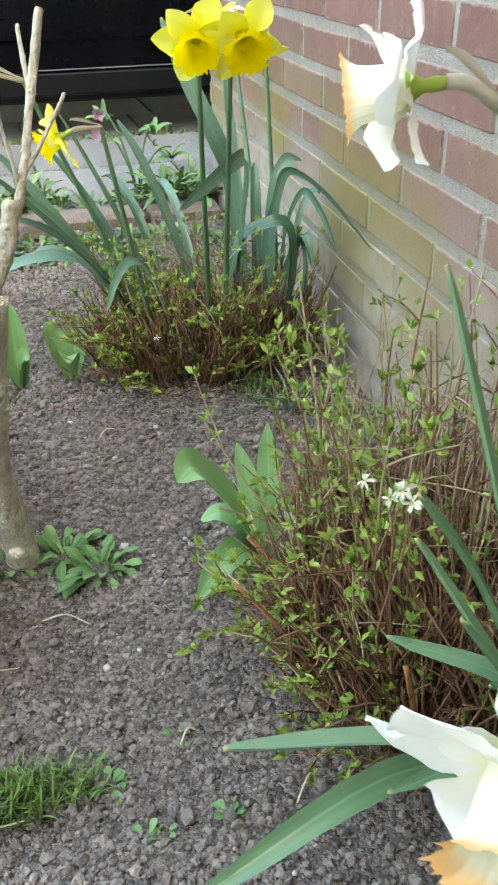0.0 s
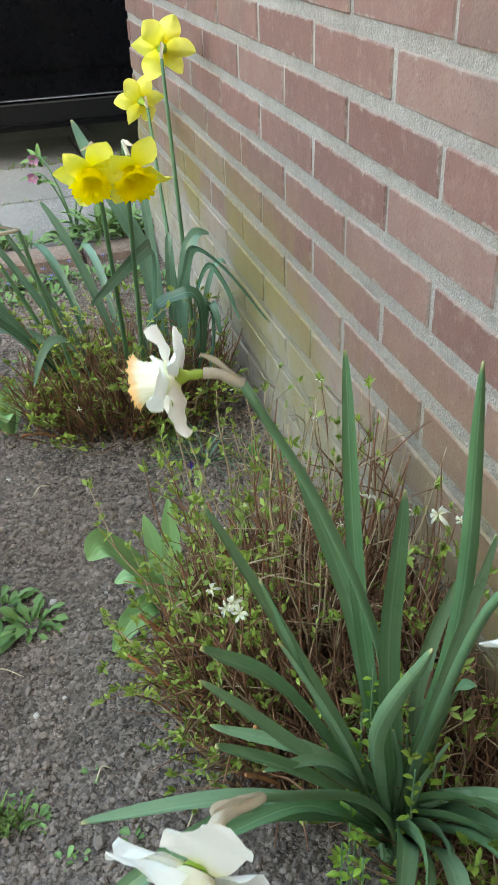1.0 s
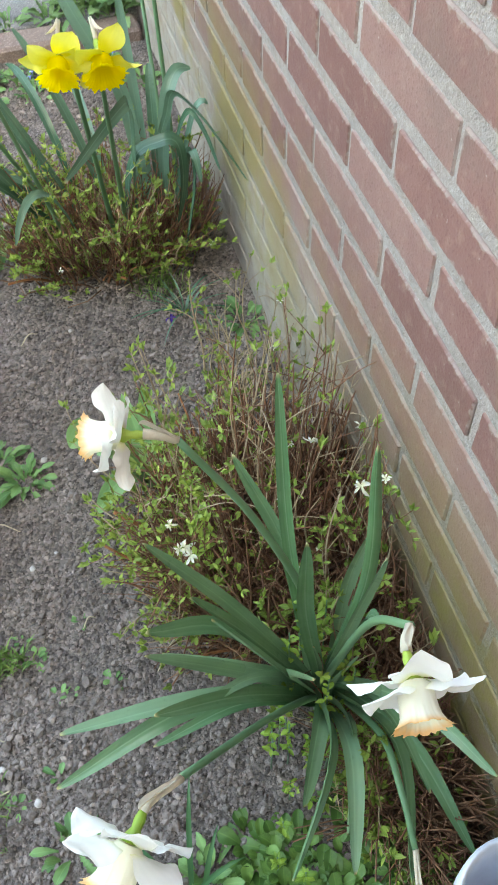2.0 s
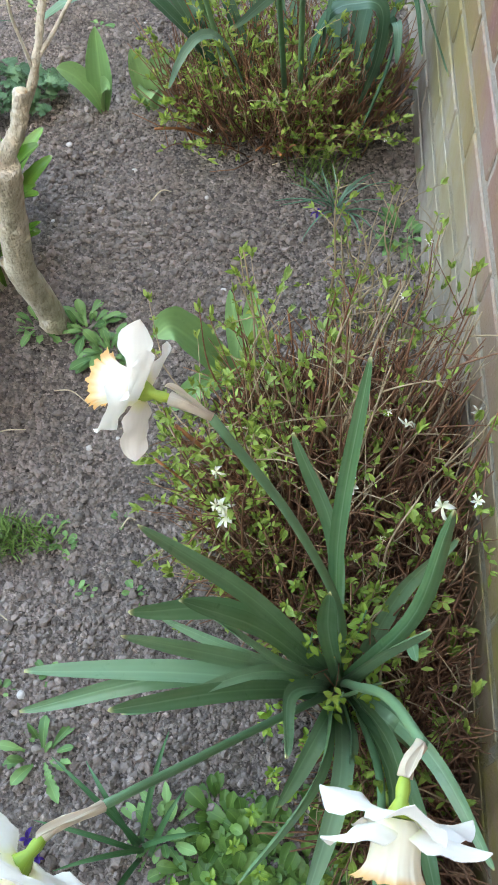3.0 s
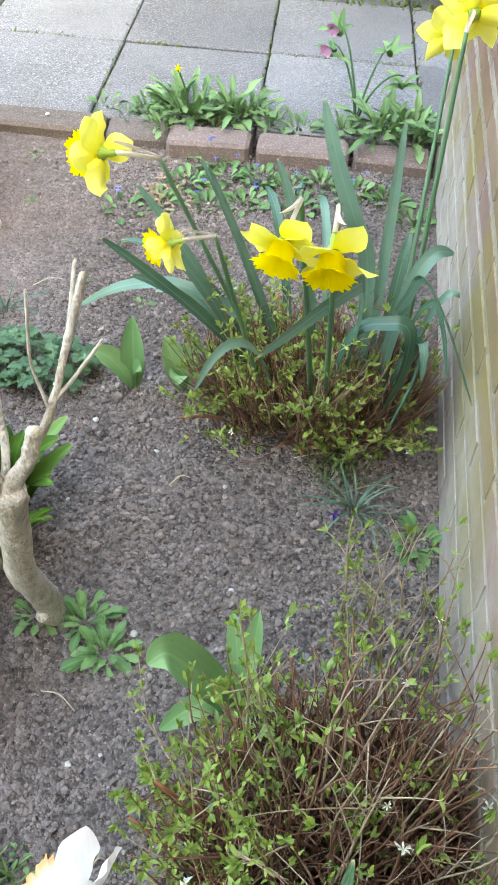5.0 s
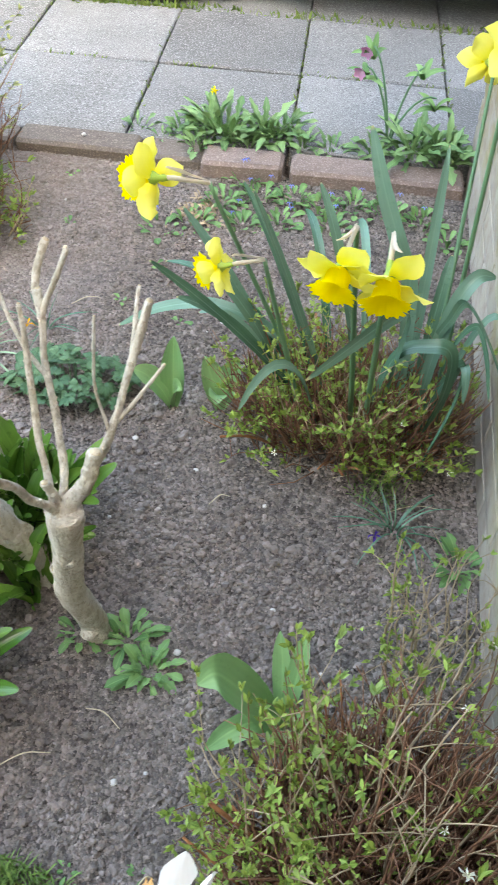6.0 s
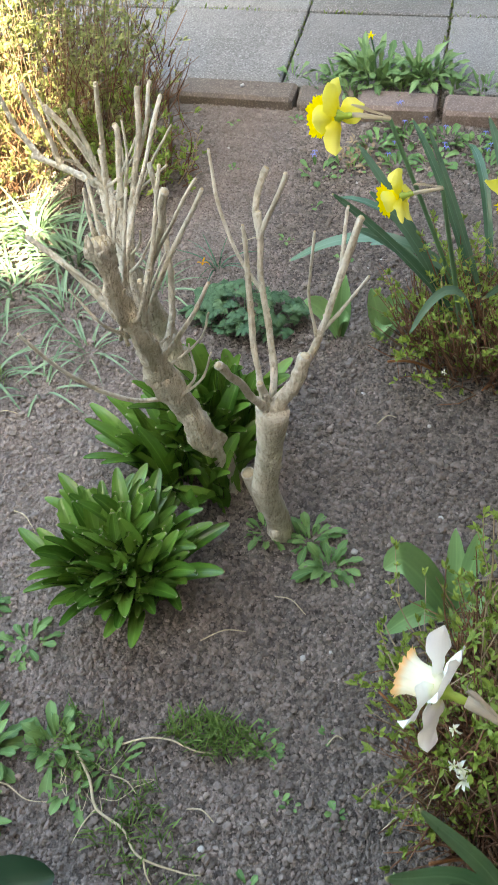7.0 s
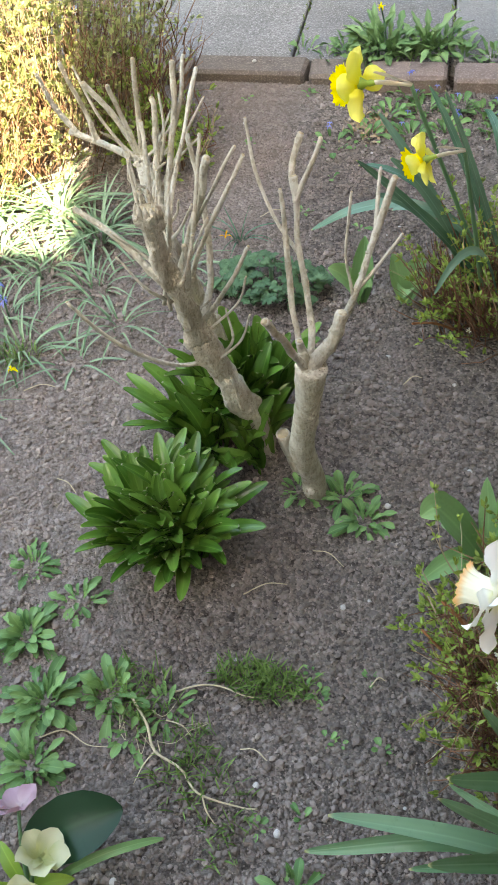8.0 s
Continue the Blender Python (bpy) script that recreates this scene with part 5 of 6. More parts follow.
def build_stumps():
    c = thing("pruned_shrub", (-0.030, 1.008, 0), "hard-pruned woody shrub with one bare pale trunk", "shrub stump")
    limb(c, [V(-0.022, 0.998, -0.03), V(-0.028, 0.984, 0.04), V(-0.027, 0.957, 0.14), V(-0.016, 0.937, 0.25), V(-0.006, 0.922, 0.345)], [0.027, 0.022, 0.0215, 0.0205, 0.0205, 0.024], 18, False, "trunk", 0.13)
    F = V(-0.008, 0.927, 0.34)
    limb(c, [F, V(0.018, 0.928, 0.385), V(0.030, 0.935, 0.425)], [0.0136, 0.0096, 0.0092], 10)
    limb(c, [F, V(0.022, 0.945, 0.39), V(0.045, 0.965, 0.455), V(0.062, 0.980, 0.52), V(0.076, 0.991, 0.571)], [0.012, 0.0095, 0.0085, 0.008, 0.0085], 8)
    limb(c, [V(0.060, 0.975, 0.505), V(0.056, 1.005, 0.53), V(0.056, 1.030, 0.556)], [0.006, 0.005, 0.004], 7)
    limb(c, [V(0.040, 0.958, 0.44), V(0.062, 0.97, 0.465), V(0.088, 0.986, 0.503)], [0.006, 0.0045, 0.004], 7)
    limb(c, [V(0.038, 0.957, 0.435), V(0.030, 0.955, 0.50), V(0.035, 0.959, 0.571)], [0.004, 0.003, 0.0032], 6)
    limb(c, [F, V(-0.012, 0.955, 0.40), V(-0.030, 0.990, 0.46), V(-0.036, 1.012, 0.52), V(-0.040, 1.02, 0.545)], [0.011, 0.009, 0.008, 0.0075, 0.0075], 8)
    limb(c, [V(-0.036, 1.010, 0.518), V(-0.045, 1.03, 0.55), V(-0.036, 1.047, 0.582)], [0.008, 0.008, 0.0085], 8)
    limb(c, [V(-0.037, 1.012, 0.52), V(-0.022, 1.02, 0.56), V(-0.011, 1.03, 0.588)], [0.0065, 0.006, 0.006], 7)
    limb(c, [F + V(-0.01, 0, 0.01), V(-0.035, 0.955, 0.42), V(-0.045, 0.985, 0.50), V(-0.052, 1.00, 0.54)], [0.009, 0.008, 0.0065, 0.005], 8)
    limb(c, [V(-0.030, 0.990, 0.46), V(-0.065, 1.01, 0.50), V(-0.090, 1.035, 0.545), V(-0.102, 1.056, 0.592)], [0.0055, 0.005, 0.0045, 0.004], 7)
    limb(c, [F + V(-0.005, 0, -0.005), V(-0.020, 0.885, 0.40), V(-0.028, 0.855, 0.46), V(-0.034, 0.830, 0.497)], [0.012, 0.010, 0.009, 0.0095], 9)
    limb(c, [F, V(-0.016, 0.92, 0.375), V(-0.018, 0.915, 0.392)], [0.0128, 0.0105, 0.0095], 9)
    limb(c, [V(-0.050, 1.030, -0.02), V(-0.066, 1.028, 0.04), V(-0.078, 1.024, 0.085)], [0.017, 0.016, 0.015], 10)

    c = thing("pruned_shrub", (-0.13, 1.05, 0), "hard-pruned leaning shrub with many bare grey branches", "shrub stump")
    J, K = V(-0.172, 0.985, 0.31), V(-0.225, 1.06, 0.415)
    limb(c, [V(-0.115, 1.07, -0.03), V(-0.135, 1.045, 0.10), V(-0.152, 1.02, 0.20), J], [0.024, 0.0215, 0.0205, 0.019], 16, False, "trunk", 0.6)
    limb(c, [V(-0.192, 1.175, -0.03), V(-0.215, 1.162, 0.13), V(-0.240, 1.145, 0.25), V(-0.235, 1.095, 0.36), K], [0.024, 0.022, 0.020, 0.017, 0.014], 14, False, "trunk", 0.3)
    limb(c, [J, V(-0.172, 0.945, 0.41), V(-0.174, 0.915, 0.50), V(-0.172, 0.900, 0.572)], [0.0175, 0.0155, 0.0150, 0.0160], 14, True, rough=0.65)
    limb(c, [J, V(-0.200, 1.02, 0.365), K, V(-0.262, 1.115, 0.468), V(-0.274, 1.136, 0.485)], [0.0150, 0.0130, 0.0125, 0.0120, 0.0110], 12, False, rough=0.55)
    B = V(-0.272, 1.132, 0.478)
    limb(c, [B, V(-0.32, 1.145, 0.49), V(-0.375, 1.15, 0.505)], [0.013, 0.010, 0.009], 8)
    limb(c, [B, V(-0.265, 1.135, 0.55), V(-0.256, 1.128, 0.619)], [0.009, 0.007, 0.006], 7)
    limb(c, [B, V(-0.30, 1.135, 0.54), V(-0.329, 1.13, 0.585)], [0.009, 0.008, 0.007], 7)
    limb(c, [V(-0.335, 1.146, 0.495), V(-0.350, 1.15, 0.55), V(-0.365, 1.15, 0.60)], [0.008, 0.006, 0.006], 7)
    limb(c, [V(-0.365, 1.15, 0.503), V(-0.395, 1.16, 0.535), V(-0.41, 1.165, 0.575)], [0.008, 0.007, 0.006], 7)
    limb(c, [B, V(-0.283, 1.13, 0.53), V(-0.295, 1.125, 0.585)], [0.008, 0.0065, 0.006], 7)
    limb(c, [K, V(-0.222, 1.09, 0.48), V(-0.214, 1.12, 0.55), V(-0.212, 1.144, 0.61)], [0.012, 0.009, 0.008, 0.007], 8)
    limb(c, [V(-0.216, 1.11, 0.53), V(-0.207, 1.145, 0.57), V(-0.209, 1.175, 0.602)], [0.007, 0.0055, 0.005], 7)
    limb(c, [K, V(-0.235, 1.09, 0.47), V(-0.238, 1.11, 0.52), V(-0.238, 1.12, 0.575)], [0.012, 0.009, 0.008, 0.0075], 8)
    limb(c, [V(-0.20, 1.03, 0.38), V(-0.172, 1.01, 0.46), V(-0.142, 0.985, 0.535), V(-0.122, 0.967, 0.595)], [0.012, 0.010, 0.008, 0.0095], 8)
    limb(c, [V(-0.17, 1.008, 0.465), V(-0.135, 1.0, 0.53), V(-0.101, 1.004, 0.588)], [0.006, 0.0045, 0.004], 7)
    limb(c, [J, V(-0.155, 1.01, 0.40), V(-0.165, 1.05, 0.49), V(-0.180, 1.07, 0.56)], [0.012, 0.009, 0.0075, 0.007], 8)
    limb(c, [J + V(0.0, 0, 0.02), V(-0.140, 0.975, 0.38), V(-0.105, 0.965, 0.44), V(-0.085, 0.965, 0.485)], [0.009, 0.007, 0.006, 0.005], 7)
    limb(c, [V(-0.185, 0.93, 0.45), V(-0.235, 0.94, 0.50), V(-0.285, 0.95, 0.53)], [0.010, 0.008, 0.007], 8)
    limb(c, [V(-0.160, 1.005, 0.25), V(-0.215, 0.96, 0.28), V(-0.270, 0.92, 0.36), V(-0.300, 0.90, 0.43)], [0.008, 0.0065, 0.006, 0.005], 7)
    limb(c, [V(-0.205, 1.02, 0.37), V(-0.235, 1.04, 0.44), V(-0.225, 1.06, 0.50)], [0.009, 0.0075, 0.007], 8)
    limb(c, [V(-0.14, 1.03, 0.12), V(-0.125, 0.985, 0.18), V(-0.128, 0.965, 0.26)], [0.007, 0.0055, 0.004], 7)
    for f, mid, tip, r in ((0.25, (-0.150, 0.955, 0.46), (-0.079, 0.960, 0.606), 0.0100), (0.45, (-0.182, 0.975, 0.50), (-0.172, 1.112, 0.619), 0.0110), (0.60, (-0.150, 0.955, 0.49), (-0.140, 1.005, 0.600), 0.0085),
                           (0.10, (-0.205, 0.985, 0.43), (-0.222, 1.040, 0.590), 0.0110), (0.75, (-0.150, 0.915, 0.47), (-0.135, 0.925, 0.525), 0.0090), (0.0, (-0.215, 1.000, 0.40), (-0.262, 1.070, 0.530), 0.0100),
                           (0.55, (-0.200, 0.950, 0.48), (-0.222, 0.985, 0.575), 0.0085), (0.85, (-0.165, 0.935, 0.53), (-0.166, 0.972, 0.590), 0.0080)):
        limb(c, [J.lerp(V(-0.173, 0.918, 0.49), f), V(*mid), V(*tip)], [r * 0.9, r * 0.72, r * 0.58, r * 0.46], 9, rough=0.3)
    tw = random.Random(99)
    for k in range(30):                          # thin bare shoots from the old wood
        root = tw.choice([J, K, B, V(-0.18, 0.94, 0.42), V(-0.215, 1.05, 0.40), V(-0.25, 1.10, 0.45), V(-0.16, 1.0, 0.26)]) + V(tw.uniform(-0.012, 0.012), tw.uniform(-0.012, 0.012), tw.uniform(-0.02, 0.02))
        d = V(tw.uniform(-0.75, 0.6), tw.uniform(-0.4, 0.6), tw.uniform(0.5, 1.2)).normalized() * tw.uniform(0.05, 0.14)
        limb(c, [root, root + d * 0.5 + V(tw.uniform(-0.018, 0.018), tw.uniform(-0.018, 0.018), 0), root + d], [0.0052, 0.0040, 0.0030], 6)
    limb(c, [V(-0.178, 0.95, 0.39), V(-0.150, 0.93, 0.45), V(-0.147, 0.925, 0.51)], [0.010, 0.008, 0.008], 8)


# ---- low plants ----
def leaf_set(name, length, width, profile, mat, seed, count=4, droop=(0.1, 0.5), fold=0.25, wave=0.05, n=8):
    """Alike leaves along +x from the origin, for the pieces of one kind of plant."""
    rng = random.Random(seed)
    out = []
    for k in range(count):
        s = Shape()
        q = length * rng.uniform(0.85, 1.12)
        z = rng.uniform(*droop)
        blade(s, bez(V(0, 0, 0), V(q * 0.33, 0, q * 0.16), V(q * 0.7, q * rng.uniform(-0.06, 0.06), q * (0.16 - z * 0.35)), V(q, q * rng.uniform(-0.1, 0.1), -q * z * 0.75), n),
              width * rng.uniform(0.85, 1.15), profile, UP, fold, 0.0009, rng.uniform(-0.3, 0.3), wave, k)
        out.append(s.mesh(name, M[mat]))
    return out


def rosette(name, x, y, label, category, meshes, n, tilt=(5, 60), r=0.0, seed=0, scale=(0.8, 1.1), part_name="leaf", group="", centre_up=True):
    """Leaves fanned out from one crown: the inner ones steeper and shorter."""
    rng = random.Random(seed + int(x * 1000) + int(y * 317))
    c = thing(name, on_ground(x, y, 0.0), label, category, group)
    for k in range(n):
        f = (k + 0.5) / n
        a = k * 137.5 + rng.uniform(-14, 14)
        up = tilt[0] + (tilt[1] - tilt[0]) * (f ** 1.3 if centre_up else rng.random())
        q = r * rng.random() ** 0.5
        sc = rng.uniform(*scale) * (1.0 - 0.25 * f)
        m = Matrix.Rotation(radians(a), 4, "Z") @ pose(q, 0, -0.003, 0, -up, rng.uniform(-20, 20)) @ Matrix.Scale(sc, 4)
        part(part_name, rng.choice(meshes), c, m)
    return c


def build_low_plants():
    rng = random.Random(77)
    strap = leaf_set("leaf", 0.165, 0.0275, STRAP, "strap", 1, 8, (-0.05, 0.60), 0.4, 0.03, 10)
    for cx, cy, crowns, n, r, tilt, sc in ((-0.218, 0.850, 15, 21, 0.056, (50, 97), (0.62, 0.92)), (-0.168, 1.125, 9, 13, 0.055, (68, 98), (0.85, 1.12)), (-0.20, 1.06, 5, 11, 0.055, (34, 84), (0.7, 1.0)), (-0.132, 1.040, 4, 8, 0.030, (60, 92), (0.6, 0.85))):
        c = thing("strap_leaved_plant", on_ground(cx, cy), "dense clump of glossy dark green strap leaves", "perennial plant", "strap-leaved clumps")
        for k in range(crowns):
            f = (k / crowns) ** 0.5
            ox, oy = r * f * math.cos(k * 2.4), r * f * math.sin(k * 2.4)
            away = math.degrees(math.atan2(oy, ox))
            for j in range(n):
                a = away + rng.gauss(0, 38 + 70 * (1 - f))
                up = tilt[1] - (tilt[1] - tilt[0]) * rng.random() ** 0.8 * (0.35 + 0.65 * f)
                part("leaf", rng.choice(strap), c, Matrix.Translation((ox + rng.uniform(-0.012, 0.012), oy + rng.uniform(-0.012, 0.012), -0.004)) @ pose(0, 0, 0, 0, -up, a) @ Matrix.Rotation(rng.uniform(-0.4, 0.4), 4, "X") @ Matrix.Scale(rng.uniform(*sc), 4))
    weed = leaf_set("leaf", 0.052, 0.019, SPOON, "weed", 2, 5, (0.1, 0.8), 0.3, 0.3) + leaf_set("leaf", 0.055, 0.022, JAGGED, "weed", 22, 3, (0.1, 0.7), 0.3, 0.3, 16)
    for x, y, n, s in ((0.025, 0.985, 11, 0.9), (0.062, 0.945, 12, 0.95), (-0.417, 0.765, 12, 0.75), (-0.375, 0.655, 16, 1.0), (-0.315, 0.568, 18, 1.05), (-0.297, 0.485, 15, 1.0), (-0.325, 0.725, 9, 0.7),
                       (-0.228, 0.598, 14, 0.95), (-0.19, 0.555, 9, 0.75), (0.066, 0.41, 5, 0.85), (-0.045, 0.985, 6, 0.8), (-0.44, 0.60, 10, 0.9), (-0.15, 0.60, 6, 0.6), (0.47, 1.19, 8, 1.0), (0.20, 0.34, 9, 0.9)):
        rosette("weed", x, y, "small green weed rosette on bare soil", "weed", weed, int(n * 3), (10, 82), 0.02, 3, (0.40 * s, 0.95 * s), group="weed rosettes")
    tiny = leaf_set("leaf", 0.026, 0.012, SPOON, "weed", 3, 3, (0.0, 0.4), n=6)
    for x, y, n in ((0.083, 0.598, 6), (0.069, 0.60, 4), (0.056, 0.497, 5), (0.045, 0.66, 9), (0.03, 0.69, 7), (0.005, 0.475, 7), (-0.185, 1.72, 6), (0.10, 1.75, 7), (0.02, 1.9, 7), (-0.15, 1.86, 6), (-0.06, 1.68, 5), (-0.36, 1.95, 8), (-0.42, 2.15, 8), (-0.27, 2.2, 7), (0.14, 0.60, 6), (0.11, 0.70, 5)):
        rosette("seedling", x, y, "tiny bright green seedling in dry soil", "weed", tiny, n, (10, 60), 0.004, 4, (0.45, 0.95), group="seedlings")
    # grassy patches
    for x, y, rx, ry, n in ((-0.03, 0.662, 0.07, 0.028, 420), (-0.19, 0.60, 0.06, 0.05, 150), (-0.10, 0.53, 0.05, 0.06, 170), (-0.03, 0.47, 0.03, 0.06, 70), (0.345, 1.31, 0.05, 0.05, 130), (-0.63, 1.19, 0.05, 0.04, 110)):
        s = Shape()
        for _ in range(n):
            a, q = rng.uniform(0, 6.283), rng.random() ** 0.7
            b = on_ground(x + rx * q * math.cos(a), y + ry * q * math.sin(a), 0.002)
            t = b + V(rng.uniform(-0.02, 0.02), rng.uniform(-0.02, 0.02), rng.uniform(0.010, 0.034))
            blade(s, bez(b, b.lerp(t, 0.4) + UP * 0.006, b.lerp(t, 0.8) + UP * 0.004, t, 4), rng.uniform(0.0012, 0.0026), POINT, UP, 0.3, 0.0003)
        tagged(new("grass", s.mesh("grass", M["grass"])), "patch of short fine grass in soil", "grass", kind="stuff")
    # soft tufts of long narrow leaves
    thin_l = leaf_set("leaf", 0.17, 0.0095, POINT, "grey_leaf", 6, 5, (0.4, 1.0), 0.3, 0, 10)
    for x, y, n, s in ((-0.60, 1.56, 34, 1.0), (-0.72, 1.62, 40, 1.1), (-0.86, 1.60, 36, 1.1), (-0.80, 1.46, 28, 1.0), (-0.63, 1.215, 16, 0.75), (-0.72, 1.30, 18, 0.9), (-0.46, 1.30, 12, 0.7), (-0.39, 1.50, 14, 0.65), (-0.95, 1.50, 30, 1.1), (-0.76, 1.12, 14, 0.9), (-0.68, 1.45, 16, 0.9), (-0.55, 1.40, 12, 0.8), (-0.66, 1.04, 10, 0.8), (-0.52, 1.20, 8, 0.7)):
        rosette("leaf_tuft", x, y, "tuft of arching narrow grey-green bulb leaves", "bulb plant", thin_l, int(n * 1.5), (15, 75), 0.035, 8, (0.6 * s, 1.0 * s), group="bulb leaf tufts")
    fine_l = leaf_set("leaf", 0.12, 0.0045, POINT, "daffodil", 7, 4, (0.2, 0.8), 0.3, 0, 9)
    iris = rosette("small_iris", 0.372, 1.235, "tuft of very fine dark leaves with a violet flower", "bulb plant", fine_l, 22, (15, 80), 0.012, 9, (0.6, 1.05))
    part("blossom", blossom_mesh(0.022, 3, "violet", 4), iris, Matrix.Translation((-0.03, -0.03, 0.02)))
    crocus = thing("crocus", on_ground(0.184, 0.325, 0.0), "crocus tuft with pale-striped narrow leaves and dark flowers", "bulb plant")
    for x, y, z in ((0.091, 0.397, 0.08), (0.205, 0.425, 0.10), (0.223, 0.376, 0.07), (0.078, 0.342, 0.05), (0.12, 0.40, 0.05), (0.245, 0.34, 0.06), (0.15, 0.25, 0.05), (0.10, 0.30, 0.03)):
        add_leaf(crocus, on_ground(0.184 + rng.uniform(-0.006, 0.006), 0.325 + rng.uniform(-0.006, 0.006), 0.006), V(x, y, z), 0.025, 0.0062, mat="stripe", profile=POINT, n=10)
    for dx, dy in ((-0.105, -0.012), (-0.118, 0.004)):
        part("blossom", blossom_mesh(0.022, 4, "violet", 6), crocus, Matrix.Translation((dx, dy, 0.012)))
    orange = rosette("crocus", -0.30, 1.60, "faded crocus with fine leaves and one orange petal", "bulb plant", fine_l, 14, (25, 75), 0.01, 10, (0.5, 0.85))
    part("blossom", blossom_mesh(0.026, 6, "orange", 4), orange, Matrix.Translation((-0.02, -0.03, 0.03)))
    # tulips without flowers
    c = thing("tulip", (0.245, 0.89, 0), "young tulip with one broad spread leaf and upright dark ones", "tulip", "tulips")
    root = on_ground(0.245, 0.888, 0.01)
    for tip, via, w, hint in (((0.147, 0.850, 0.165), [(0.232, 0.882, 0.045), (0.206, 0.874, 0.105), (0.178, 0.868, 0.152), (0.163, 0.862, 0.172)], 0.054, (0.5, -0.15, 1.0)),
                              ((0.260, 0.937, 0.166), [(0.252, 0.905, 0.06), (0.258, 0.925, 0.12)], 0.026, (-0.5, -0.9, 0.2)), ((0.228, 0.948, 0.140), [(0.242, 0.910, 0.05), (0.236, 0.932, 0.10)], 0.026, (-0.3, -1, 0.3)),
                              ((0.296, 0.872, 0.060), [(0.262, 0.884, 0.06), (0.282, 0.876, 0.075)], 0.028, (0, 0, 1)), ((0.158, 0.842, 0.020), [(0.220, 0.876, 0.05), (0.188, 0.858, 0.05)], 0.032, (0.2, -0.2, 1)),
                              ((0.262, 0.830, 0.030), [(0.252, 0.866, 0.055), (0.258, 0.846, 0.055)], 0.034, (0, 0.3, 1)), ((0.176, 0.905, 0.075), [(0.222, 0.892, 0.06), (0.198, 0.898, 0.085)], 0.026, (0.2, -0.3, 1))):
        add_leaf(c, root, V(*tip), 0, w, mat="tulip", profile=BROAD, fold=0.3, wave=0.07, hint=V(*hint), via=[V(*q) for q in via])
    c = thing("tulip", (-0.03, 1.45, 0), "tulip shoot with one tall and one spread leaf", "tulip", "tulips")
    for tip, rise, w in (((-0.019, 1.467, 0.135), 0.0, 0.042), ((-0.081, 1.43, 0.085), 0.02, 0.040), ((0.0, 1.43, 0.05), 0.03, 0.03)):
        add_leaf(c, on_ground(-0.02, 1.45, 0.01), V(*tip), rise, w, 0.3, mat="tulip", profile=BROAD, fold=0.42, wave=0.08)
    c = thing("tulip", (0.06, 1.47, 0), "low tulip shoot with two broad leaves", "tulip", "tulips")
    for tip, rise, w in (((0.086, 1.49, 0.085), 0.01, 0.045), ((0.03, 1.48, 0.09), 0.01, 0.042), ((0.06, 1.42, 0.04), 0.03, 0.035)):
        add_leaf(c, on_ground(0.062, 1.46, 0.01), V(*tip), rise, w, 0.3, mat="tulip", profile=BROAD, fold=0.42, wave=0.08)
    # lobed-leaved cranesbill patch
    lobes = []
    for k in range(3):
        s = Shape()
        for a in (-75, -38, 0, 38, 75):
            e = V(math.cos(radians(a)), math.sin(radians(a)), 0)
            blade(s, bez(V(0, 0, 0), e * 0.012 + UP * 0.003, e * 0.022 + UP * 0.003, e * (0.030 - abs(a) * 0.0001) - UP * 0.002, 5), 0.014, OVATE, UP, 0.2, 0.0005)
            for b in (-28, 28):
                g = V(math.cos(radians(a + b)), math.sin(radians(a + b)), 0)
                blade(s, bez(e * 0.012, e * 0.016 + g * 0.002 + UP * 0.002, e * 0.016 + g * 0.006, e * 0.017 + g * 0.011, 4), 0.006, POINT, UP, 0.2, 0.0004)
        lobes.append(s.mesh("leaf", M["lobed"]))
    c = thing("cranesbill", on_ground(-0.20, 1.45), "low patch of deeply lobed green cranesbill leaves", "perennial plant")
    for k in range(125):
        a, q = rng.uniform(0, 6.283), rng.random() ** 0.5
        p = V(0.12 * q * math.cos(a), 0.075 * q * math.sin(a), 0.025 + 0.045 * (1 - q) + rng.uniform(-0.01, 0.015))
        part("leaf", rng.choice(lobes), c, Matrix.Translation(p) @ pose(0, 0, 0, rng.uniform(-30, 30), rng.uniform(-30, 30), rng.uniform(0, 360)) @ Matrix.Scale(rng.uniform(0.5, 0.85), 4))
        if k % 4 == 0:
            s = Shape()
            tube(s, [V(p.x * 0.5, p.y * 0.5, -0.005), p], [0.0012, 0.0008], 5)
            part("stem", s.mesh("stem", M["stem"]), c)
    # leafy ground cover under the near daffodils
    cover = leaf_set("leaf", 0.036, 0.018, SPOON, "cover", 12, 4, (0.0, 0.4), n=6)
    lime = leaf_set("leaf", 0.026, 0.0115, OVATE, "weed_bright", 13, 4, (-0.1, 0.3), n=6)
    for x, y, n in ((0.26, 0.36, 14), (0.30, 0.335, 14), (0.34, 0.33, 12), (0.24, 0.31, 14), (0.28, 0.29, 14), (0.33, 0.28, 14), (0.38, 0.29, 12), (0.36, 0.25, 12), (0.30, 0.24, 12), (0.43, 0.30, 10), (0.45, 0.25, 10), (0.285, 0.345, 14), (0.315, 0.30, 16), (0.355, 0.305, 16), (0.265, 0.32, 12), (0.335, 0.245, 12), (0.40, 0.33, 10), (0.25, 0.27, 12), (0.43, 0.36, 10), (0.46, 0.40, 10), (0.44, 0.45, 8), (0.465, 0.33, 10), (0.42, 0.40, 8), (0.415, 0.345, 10), (0.38, 0.37, 10), (0.44, 0.31, 10), (0.40, 0.42, 8), (0.475, 0.44, 8), (0.39, 0.25, 10), (0.42, 0.27, 10)):
        rosette("ground_cover", x, y, "low leafy green ground cover plant", "ground cover", cover, int(n * 1.5), (8, 75), 0.026, 20, (0.7, 1.2), group="ground cover plants")
